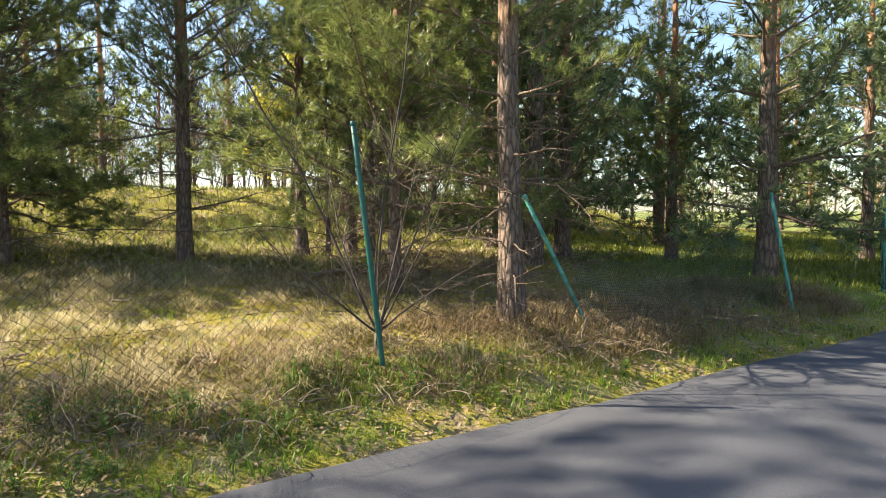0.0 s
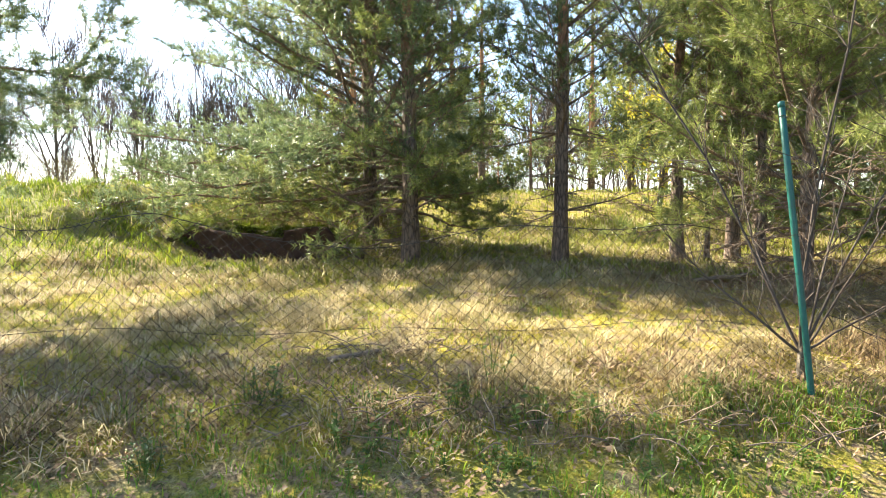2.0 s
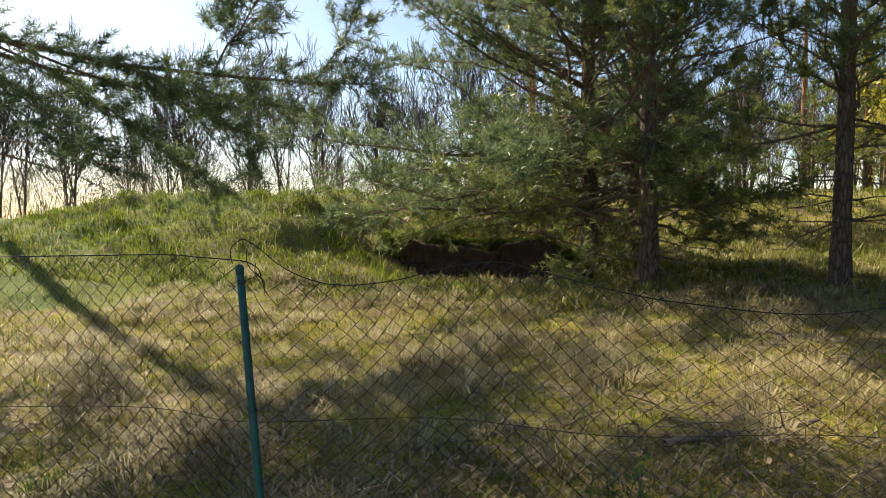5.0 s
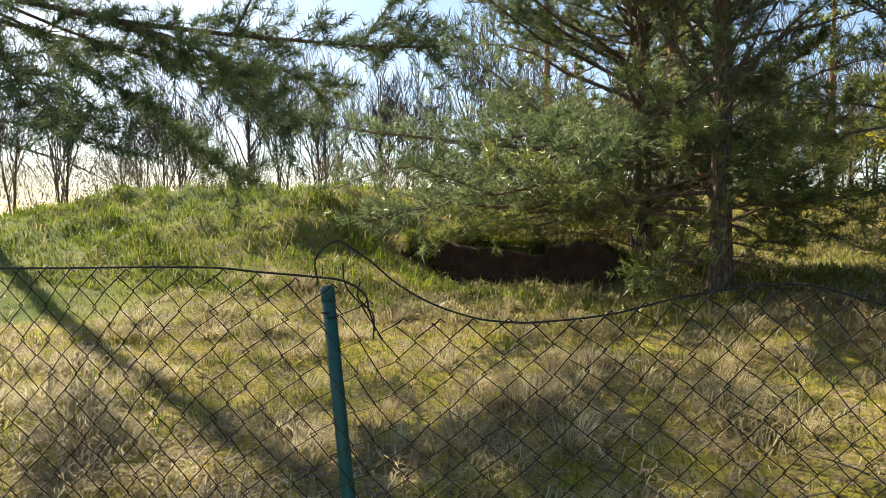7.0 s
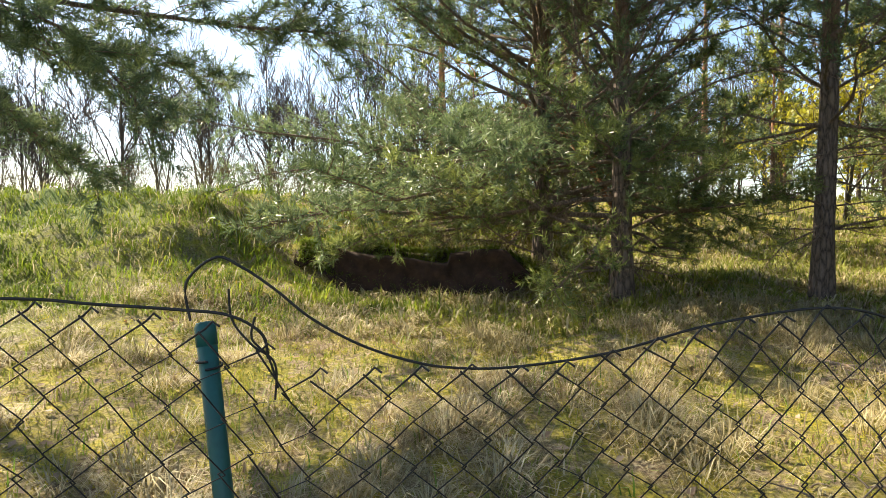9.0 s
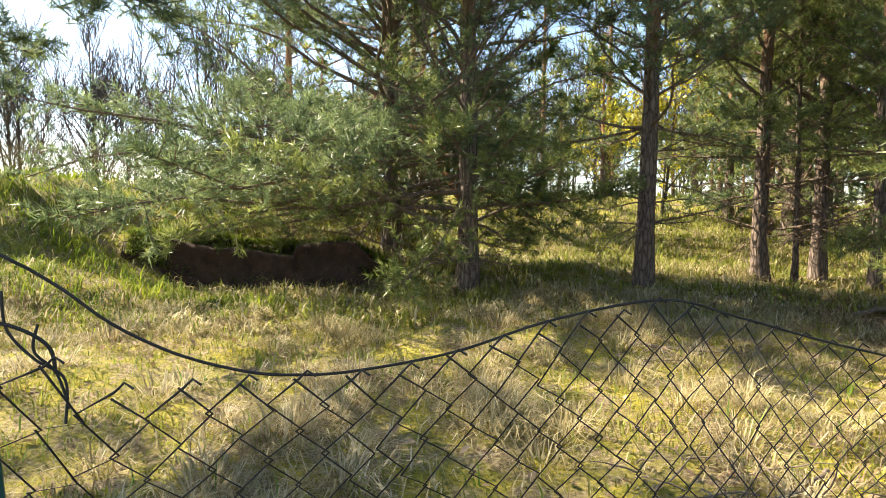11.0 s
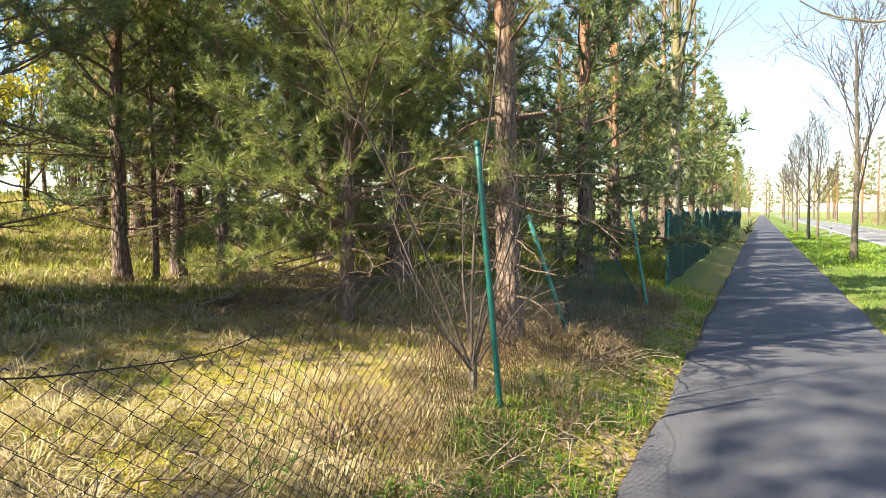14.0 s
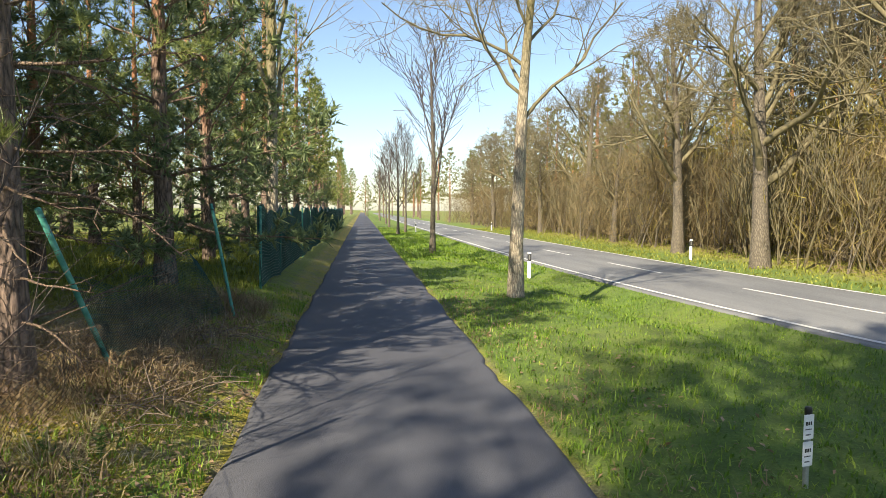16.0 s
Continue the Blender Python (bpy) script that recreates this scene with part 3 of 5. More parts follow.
pine(-6.32, 5.18, "young pine in the shade of taller ones", seed=16, H=6.5, r0=0.07, crown_base=1.5, reach=2.0, whorl=0.38, low=1.6, bare_from=0.7, twigs=2, length=0.088, width=0.0115, tuft=12, gap=0.105)
pine(-7.3, 4.85, "thin young pine with few needles", seed=20, H=4.5, r0=0.035, crown_base=2.0, reach=0.8, whorl=0.42, low=2.2, bare_from=0.7, twigs=2)
pine(-1.5, 4.22, "pine beside the fence with pale scaly trunk and green boughs", upper=0.3, sparse=0.15, high=0.15, seed=17, H=9.5, r0=0.118, crown_base=1.5, reach=1.9, whorl=0.32, low=2.1, bare_from=0.5, side=(2.4, 0.3), gap=0.11, length=0.075, width=0.007, tuft=18)
pine(-3.2, 3.85, "bushy young pine with bright green boughs", seed=18, H=6.4, r0=0.07, crown_base=0.8, reach=1.9, whorl=0.25, low=1.0, bare_from=0.5, skirt=0.4, side=(-1.2, 0.35), length=0.075, width=0.0065, tuft=20, gap=0.095, seen=7.0)
pine(-3.0, -7.0, "pine with a long bough hanging over the meadow", M_NEEDLE_BLUE, seed=19, H=13.0, r0=0.17, crown_base=2.6, reach=2.7, whorl=0.6, low=2.6, bare_from=1.8, sparse=0.25, twigs=3, split=False, width=0.009, length=0.085, tuft=13)


def old_limb():
    """A thick bare limb with orange bark that slants up behind the broad pine's trunk."""
    T = Tubes()
    line = np.array([(-0.05, 0.05, 1.0), (-0.5, -0.02, 1.25), (-1.1, -0.15, 1.75), (-1.7, -0.4, 2.3), (-2.0, -0.9, 2.75), (-2.2, -1.6, 3.1)])
    T.add(line, np.linspace(0.06, 0.025, 6), 8)
    rng = np.random.default_rng(6)
    for k in (2, 3, 4, 5):
        for q in range(3):
            T.add(bent(line[k], unit(rng.normal(size=3) + [0, -0.5, 0.3]), 0.7, 4, 0.1, rng, 0.2), np.linspace(0.014, 0.004, 5), 4)
    T.made("old_limb", M_BARK_ORANGE, broad, "bare limb with flaking orange bark")


M_BARK_ORANGE = bark_material("orange pine bark", (0.2, 0.08, 0.035), (0.5, 0.22, 0.1), scale=1.5)
old_limb()


def long_bough():
    """The bough of the last pine that hangs into the meadow."""
    rng = np.random.default_rng(3)
    B = Tubes()
    P, D = [], []
    main = np.array([(-3.0, -6.95, 3.35), (-3.05, -6.6, 3.3), (-3.15, -6.1, 3.2), (-3.35, -5.1, 2.98), (-3.5, -4.3, 2.89), (-3.6, -3.4, 2.8), (-3.65, -2.85, 2.78)])
    extra = [(main, 0.035, 0.006),
             (bent(main[4], (0.3, 0.8, 0.15), 1.5, 6, -0.1, rng, 0.12), 0.012, 0.004),
             (bent(main[5], (-0.25, 0.55, 0.75), 0.9, 6, 0.1, rng, 0.15), 0.01, 0.004),
             (bent(main[3], (-0.6, 0.7, -0.1), 1.9, 6, 0.2, rng, 0.1), 0.014, 0.004),
             (bent(main[3], (0.35, 0.8, -0.25), 1.6, 6, 0.2, rng, 0.12), 0.013, 0.004),
             (bent(main[2], (-0.5, 0.8, -0.3), 2.0, 6, 0.25, rng, 0.1), 0.015, 0.004),
             (bent(main[1], (0.3, 0.8, -0.35), 2.6, 6, 0.1, rng, 0.1), 0.016, 0.004),
             (bent(main[1], (-0.4, 0.8, -0.5), 2.8, 6, 0.0, rng, 0.1), 0.016, 0.004)]
    for line, a, b in extra:
        k = len(line)
        B.add(line, np.linspace(a, b, k), 6)
        seg = np.linalg.norm(np.diff(line, axis=0), axis=1).sum()
        m = int(seg / 0.06)
        for q in range(m):
            t = (0.3 + 0.7 * (q + rng.random()) / m) * (k - 1)
            i = min(int(t), k - 2)
            o = line[i] + (line[i + 1] - line[i]) * (t - i)
            d = unit(line[i + 1] - line[i])
            s = unit(np.cross(d, [0, 0, 1])) * (1 if q % 2 else -1)
            w = unit(d * 0.7 + s * 0.7 + [0, 0, rng.normal(0, 0.35)])
            tw = bent(o, w, 0.15 + 0.3 * rng.random(), 3, -0.1, rng, 0.2)
            B.add(tw, np.linspace(0.005, 0.0025, 4), 3)
            for e in (1, 2, 2, 3, 3):
                d2 = unit(w + rng.normal(0, 0.5, 3) + [0, 0, 0.2])
                P.append(tw[e]), D.append(d2)
                P.append(tw[e] + d2 * 0.07), D.append(d2)
    ob = empty("pine_bough", -3.0, -6.95, 0, "long dark pine bough with needle tufts and cones", "branch")
    nv, nf = needles(np.array(P), np.array(D), rng, 17, 0.08, 0.007, 0.85, 0.1)
    off = np.array([3.0, 6.95, 0])
    for i in range(len(B.v)):
        B.v[i] = B.v[i] + off
    tagged(B.made("branchwork", M_BARK_LIMB, ob), kind="stuff")
    tagged(build("crown", nv + off, nf, M_NEEDLE_BLUE, ob, "tufts of dark needles"), kind="stuff")


long_bough()

# the wood further along the fence: thick pines of three shapes
rs = np.random.default_rng(21)
mid_a = pine(-5.2, 8.6, "dense dark pine at the edge of a wood", M_NEEDLE_BLUE, "pines of the wood", seed=31, H=7.4, r0=0.14, crown_base=0.9, reach=2.5, whorl=0.5, low=0.9, twigs=2, tuft=9, width=0.026, length=0.14, sides=8, gap=0.18, seen=6.5, whorl_limbs=(3, 6), split=False)
mid_b = pine(-8.6, 9.6, "tall pine with a full crown at the edge of a wood", M_NEEDLE, "pines of the wood", seed=32, H=10.5, r0=0.16, crown_base=1.6, reach=2.6, whorl=0.55, low=1.4, twigs=2, tuft=9, width=0.026, length=0.14, sides=8, gap=0.18, seen=6.5, whorl_limbs=(3, 6), split=False)
copies(mid_a, [(-2.2, 10.2), (-2.5, 14.5), (-11.0, 7.5), (-11.8, 9.2), (-4.6, 7.3), (-6.6, 8.1), (-8.7, 11.6), (-9.5, 13.5), (-5.9, 17.0), (-3.0, 22.0), (-8.3, 21.0), (-2.6, 30.0), (-12.6, 10.6)], rs)
# added pines, never in view: their crowns only shade path and lawn
tall = pine(-1.6, -6.6, "unseen tall pine added behind the fence to shade the path", M_NEEDLE, "tall pines", seed=33, H=15.0, r0=0.19, crown_base=5.9, reach=4.3, whorl=0.5, low=5.9, bare_from=5.5, twigs=2, tuft=8, width=0.026, length=0.15, sides=8, gap=0.13, sparse=0.33, high=0.0, split=False, seen=30)
copies(tall, [(-2.2, -11.5), (-4.4, -9.8), (-2.6, -15.0)], rs, 1.0, 1.15)
# added shadow casters out of view: high crowns dapple the near path
high_top = pine(-6.3, -11.6, "unseen very tall pine with a wide high crown, added for its shade", M_NEEDLE, "tall pines", seed=34, H=18.5, r0=0.1, crown_base=6.8, reach=5.0, whorl=0.5, low=6.8, bare_from=6.4, twigs=2, tuft=8, width=0.026, length=0.15, sides=8, gap=0.12, sparse=0.3, split=False, seen=30)
copies(high_top, [(-9.3, -12.6)], rs, 1.0, 1.05)
copies(mid_b, [(-4.3, 10.6), (-6.3, 12.9), (-3.4, 12.6), (-8.0, 15.0), (-13.8, 0.6), (-16.5, 1.4), (-14.0, 10.5), (-12.8, 8.0)], rs, 0.58, 0.7)
copies(mid_b, [(-3.2, 17.5), (-12.2, 15.5), (-5.6, 25.0), (-10.4, 7.6), (-2.9, 26.0), (-2.7, 36.0), (-5.5, 33.0)], rs)
far_a = pine(-2.5, 43.0, "distant pine in a row beside the path", M_NEEDLE, "far pines", seed=41, H=10.0, r0=0.16, crown_base=1.2, reach=2.7, whorl=0.75, low=1.0, twigs=2, seen=20, tuft=4, width=0.065, length=0.26, sides=6, gap=0.34, whorl_limbs=(3, 5), split=False)
copies(far_a, [(-2.6, 50.0), (-2.8, 58.0), (-3.0, 67.0), (-3.4, 78.0), (-4.0, 92.0), (-6, 46), (-7, 60), (-8, 75), (-2.9, 104), (-3.0, 113), (-3.1, 123), (-3.2, 134), (-3.3, 146), (-3.4, 160), (-2.0, 172), (-8, 110), (-9, 130), (-9, 150), (6.5, 168), (2.5, 176), (-27, 22), (-22, 26), (-18, 30), (-14, 34), (-20, 20), (-22, 3), (-24, 8), (-20.5, 12.5), (-25, 17), (-19, 17.5), (-26, 12), (-23, -2)], rs)

copies(far_a, [(-17.5 - 3.5 * rs.random(), -2 + 1.5 * k + rs.random()) for k in range(15)] + [(-9.5 - 7 * rs.random(), 15 + 2.4 * k + rs.random()) for k in range(14)] + [(-14 - 14 * rs.random(), 20 + 1.6 * k + rs.random()) for k in range(18)] + [(-6 - 10 * rs.random(), 42 + 3.5 * k) for k in range(8)], rs, 0.32, 0.52)

# pines and leafless wood beyond the road
far_b = pine(27.0, 30.0, "tall olive green pine in the wood beyond the road", M_NEEDLE_FAR, "pines beyond the road", seed=42, H=13.0, r0=0.2, crown_base=4.5, reach=3.4, whorl=0.8, low=4.5, bare_from=3.0, twigs=2, seen=20, tuft=4, width=0.08, length=0.3, sides=6, gap=0.36, whorl_limbs=(3, 6), split=False)
spots = [(24 + 9 * rs.random() + 0.0 * k, 16 + 5.2 * k + 3 * rs.random()) for k in range(16)]
spots += [(20 + 3 * rs.random(), 18 + 5 * k + 2 * rs.random()) for k in range(8)]
spots += [(19 + 4 * rs.random(), 50 + 7 * k + 3 * rs.random()) for k in range(12)]
spots += [(14 + 3 * rs.random(), 110 + 14 * k) for k in range(8)] + [(2.0 + 4 * k, 190 + 6 * rs.random()) for k in range(-4, 6)]
copies(far_b, spots, rs, 0.8, 1.1)

# roadside trees
bare_tree(3.86, 11.5, "leafless roadside tree with smooth grey trunk", M_BARK_LIME, M_TWIG, group="roadside trees", split=True, seed=51, H=8.5, r0=0.145, first=0.4, levels=5, kids=(14, 9, 6, 4), spread=0.85, upright=0.05, sides=14, twig_r=0.005, whippy=0.15, thin=0.42)
young = bare_tree(3.74, 25.2, "young leafless roadside tree with rising branches", M_BARK_BROWN, M_TWIG_DARK, group="roadside trees", seed=52, H=8.0, r0=0.12, thin=0.4, first=0.28, levels=4, kids=(13, 6, 4), spread=0.55, upright=0.4, sides=8, twig_r=0.012)
copies(young, [(3.4, 44.0), (4.3, 50.0), (3.6, 64.0), (3.9, 80.0), (3.6, 98.0)], rs, 0.75, 0.95)
bare_tree(-1.35, 16.5, "leafless tree with several yellowish stems behind the fence", M_BARK_LIME, M_TWIG, split=True, seed=53, H=11.0, r0=0.17, thin=0.55, first=0.28, levels=4, kids=(11, 6, 5), spread=0.42, upright=0.4, sides=10, twig_r=0.01)

big = bare_tree(14.9, 20.6, "old leafless tree with thick forked trunk at a wood's edge", M_BARK_BROWN, M_TWIG, group="trees beyond the road", seed=61, H=11.0, r0=0.32, first=0.24, levels=5, kids=(12, 8, 6, 4), spread=0.75, upright=0.25, sides=9, twig_r=0.012, whippy=0.18, thin=0.6)
big2 = bare_tree(15.5, 27.8, "old leafless tree with knotted trunk at a wood's edge", M_BARK_BROWN, M_TWIG, group="trees beyond the road", seed=62, H=10.0, r0=0.28, first=0.33, levels=5, kids=(12, 8, 6, 4), spread=0.75, upright=0.25, sides=9, twig_r=0.012, whippy=0.18, thin=0.6)
copies(big, [(18.5, 17.0), (21.0, 25.0), (18.5, 33.5), (17.5, 46), (16, 60)], rs, 0.75, 1.05)
copies(big2, [(19, 21.5), (16.5, 38.0), (16, 53), (15.5, 70), (15.5, 84)], rs, 0.7, 1.05)
sap = bare_tree(16.9, 24.4, "thin leafless saplings growing in a clump", M_TWIG, M_TWIG, "sapling", "sapling", "saplings", seed=63, H=5.0, r0=0.045, first=0.25, levels=3, kids=(7, 4), spread=0.4, upright=0.4, sides=4, twig_r=0.014, stems=3)
copies(sap, [(15.8 + 3 * rs.random(), 14 + 1.7 * k + rs.random()) for k in range(24)], rs, 0.6, 1.2)


def thicket(x, y, seed, w, h, n, mat, label):
    """Dense leafless undergrowth: rods and very many fine twigs."""
    rng = np.random.default_rng(seed)
    ob = empty("thicket", x, y, gz(x, y) - 0.05, label, "undergrowth", "thickets")
    T = Tubes()
    for k in range(16):
        T.add(bent((rng.normal(0, w * 0.4), rng.normal(0, w * 0.4), 0), unit(rng.normal(0, 0.18, 3) + [0, 0, 1]), h * (0.6 + 0.5 * rng.random()), 5, 0, rng, 0.06), np.linspace(0.036, 0.01, 6), 4)
    tagged(T.made("stemwork", M_BARK_BROWN, ob, "brown upright stems"), kind="stuff")
    P = rng.normal(0, 1, (n, 3)) * [w * 0.5, w * 0.5, 0]
    P[:, 2] = h * rng.random(n) ** 0.8
    D = unit(rng.normal(0, 0.45, (n, 3)) + [0, 0, 0.6])
    s = unit(np.cross(D, rng.normal(size=(n, 3)))) * 0.012
    L = (0.5 + 0.6 * rng.random((n, 1)))
    V = np.stack([P - s, P + s, P + D * L], 1).reshape(-1, 3)
    tagged(build("brush", V, np.arange(len(V)).reshape(-1, 3), mat, ob), kind="stuff")
    return ob


M_BRUSH = leaf_material("brown brush", [(0.0, (0.04, 0.03, 0.018)), (0.5, (0.115, 0.085, 0.043)), (1.0, (0.26, 0.2, 0.09))], 0.1, 0.8)
M_BRUSH_Y = leaf_material("budding yellow brush", [(0.0, (0.12, 0.09, 0.03)), (0.5, (0.26, 0.21, 0.05)), (1.0, (0.45, 0.38, 0.07))], 0.3, 0.7)
th = thicket(18.6, 30.0, 65, 2.8, 4.2, 2600, M_BRUSH, "dense leafless brown undergrowth at a wood's edge")
ty = thicket(19.5, 18.5, 66, 2.8, 5.4, 2600, M_BRUSH_Y, "budding yellowish undergrowth at a wood's edge")
copies(th, [(17.3 + 3.0 * rs.random(), 12 + 2.6 * k + rs.random()) for k in range(22)] + [(22 + 3 * rs.random(), 20 + 4.5 * k) for k in range(8)] + [(16.0 + 2 * rs.random(), 70 + 6 * k) for k in range(6)], rs, 0.85, 1.25)
copies(ty, [(19.5 + 3.0 * rs.random(), 11 + 2.9 * k + rs.random()) for k in range(9)] + [(21, 48), (20, 60)], rs, 0.9, 1.3)

# leafless trees behind the heap of earth
low_t = bare_tree(-26.0, -15.0, "leafless tree in a row beyond the heap", M_TWIG_DARK, M_TWIG_DARK, group="trees beyond the heap", seed=64, H=8.5, r0=0.08, first=0.2, levels=4, kids=(9, 6, 5), spread=0.45, upright=0.35, sides=5, twig_r=0.014, stems=2, whippy=0.12)
spots = [(-27 - 7 * rs.random(), -34 + 1.9 * k + rs.random()) for k in range(30)] + [(-26 - 6 * rs.random(), 8 + 3 * k) for k in range(7)] + [(-36 - 6 * rs.random(), -30 + 5 * k) for k in range(10)]
copies(low_t, spots, rs, 0.65, 1.05)
copies(th, [(-21 - 5 * rs.random(), -30 + 2.6 * k + rs.random()) for k in range(14)], rs, 0.55, 0.9)


def leafy_shrub(x, y, H, seed, label, turn=0):
    T, limbs = grow_bare(seed=seed, H=H, r0=0.05, first=0.15, levels=4, kids=(5, 4, 4), spread=0.55, upright=0.2, sides=4, twig_r=0.01, stems=2)
    ob = empty("shrub", x, y, gz(x, y) - 0.05, label, "shrub", "yellow shrubs", turn)
    W = gathered(limbs)
    tagged(T.made("stemwork", M_BARK_BROWN, ob), kind="stuff")
    tagged(W.made("branchwork", M_TWIG, ob), kind="stuff")
    rng = np.random.default_rng(seed)
    tips = np.concatenate(W.v)[::2]
    tips = tips[rng.random(len(tips)) < 0.9]
    n = len(tips)
    a, b = unit(rng.normal(size=(n, 3))) * 0.07, unit(rng.normal(size=(n, 3))) * 0.04
    c = tips + rng.normal(0, 0.08, (n, 3))
    V = np.stack([c - a, c + b, c + a, c - b], 1).reshape(-1, 3)
    build("leaves", V, np.arange(len(V)).reshape(-1, 4), M_SPRING, ob, "fresh yellow-green leaves")["kind"] = "stuff"
    return ob


sh = leafy_shrub(-13.0, 6.4, 3.6, 71, "yellow-green leafing shrub behind the pines")
copies(sh, [(-15, 11.5), (-18, 7.6), (21.5, 20.0), (23.5, 25.5), (26, 29)], rs, 0.9, 1.4)


# ---- fence ----
def bar(name, pts, r, mat, parent, sides=12, label="", cap=True):
    T = Tubes()
    pts = np.asarray(pts, float)
    if cap:
        d = unit(pts[-1] - pts[-2])
        pts = np.vstack([pts, pts[-1] + d * 0.004, pts[-1] + d * 0.006])
        r = np.concatenate([np.broadcast_to(r, (len(pts) - 2,)), [r * 0.8, 0.001]])
    T.add(pts, r, sides)
    return T.made(name, mat, parent, label)


def fence_post(base, top, mat, label, r=0.021):
    base, top = np.array(base, float), np.array(top, float)
    ob = empty("fence_post", *base, label, "fence post", "fence posts")
    d = top - base
    bar("tube", [-0.12 * d, 0.3 * d, 0.7 * d, d], r, mat, ob)
    u = unit(d)
    c = Tubes()
    c.add([d - u * 0.03, d - u * 0.0295, d + u * 0.002, d + u * 0.01, d + u * 0.011], [r + 0.0004, r + 0.0012, r + 0.0012, r * 0.8, 0.001], 12)
    c.made("cap", mat, ob)
    for k, f in enumerate((0.95, 0.55)):
        ring = Tubes()
        q = d * f
        ang = np.linspace(0, 6.5, 14)
        ring.add(np.stack([q[0] + (r + 0.004) * np.cos(ang), q[1] + (r + 0.004) * np.sin(ang), q[2] + 0.002 * ang], 1), 0.0022, 5)
        ring.made("tie_wire", M_WIRE, ob)
    return ob


P1B, P1T = (-0.9, 2.41, 0.25), (-1.0, 2.22, 2.14)
P2B, P2T = (-0.43, -2.45, 0.15), (-0.62, -2.635, 1.42)
P3B, P3T = (-0.77, 8.28, 0.15), (-1.02, 8.12, 1.69)
LB, LT = (-1.05, 4.87, 0.25), (-1.3, 4.2, 1.62)
fence_post(P1B, P1T, M_POST, "tall dark green steel fence post, leaning")
fence_post(P2B, P2T, M_POST, "dark green steel fence post holding wire mesh", 0.0165)
fence_post((-0.3, -7.4, 0.2), (-0.35, -7.45, 1.45), M_POST, "dark green steel fence post holding wire mesh")
fence_post(P3B, P3T, M_POST_OLD, "faded green fence post leaning over")
fence_post(LB, LT, M_POST_OLD, "faded green fence post leaning far over behind a pine")

TOP_Y = [-7.4, -5.0, -3.4, -2.94, -2.79, -2.64, -2.56, -2.5, -2.4, -2.28, -2.1, -1.96, -1.78, -1.56, -1.39, -1.12, -0.85, -0.3, 0.4, 1.1, 1.56, 1.95, 2.4, 3.2, 4.0, 4.9]
TOP_Z = [1.45, 1.42, 1.46, 1.465, 1.455, 1.43, 1.395, 1.345, 1.35, 1.355, 1.355, 1.385, 1.42, 1.44, 1.4, 1.33, 1.28, 1.24, 1.36, 1.34, 1.36, 1.22, 1.08, 1.0, 0.85, 0.7]


def fence_x(y):
    return np.interp(y, [-7.4, -2.6, 2.3, 4.9], [-0.4, -0.6, -0.99, -1.1])


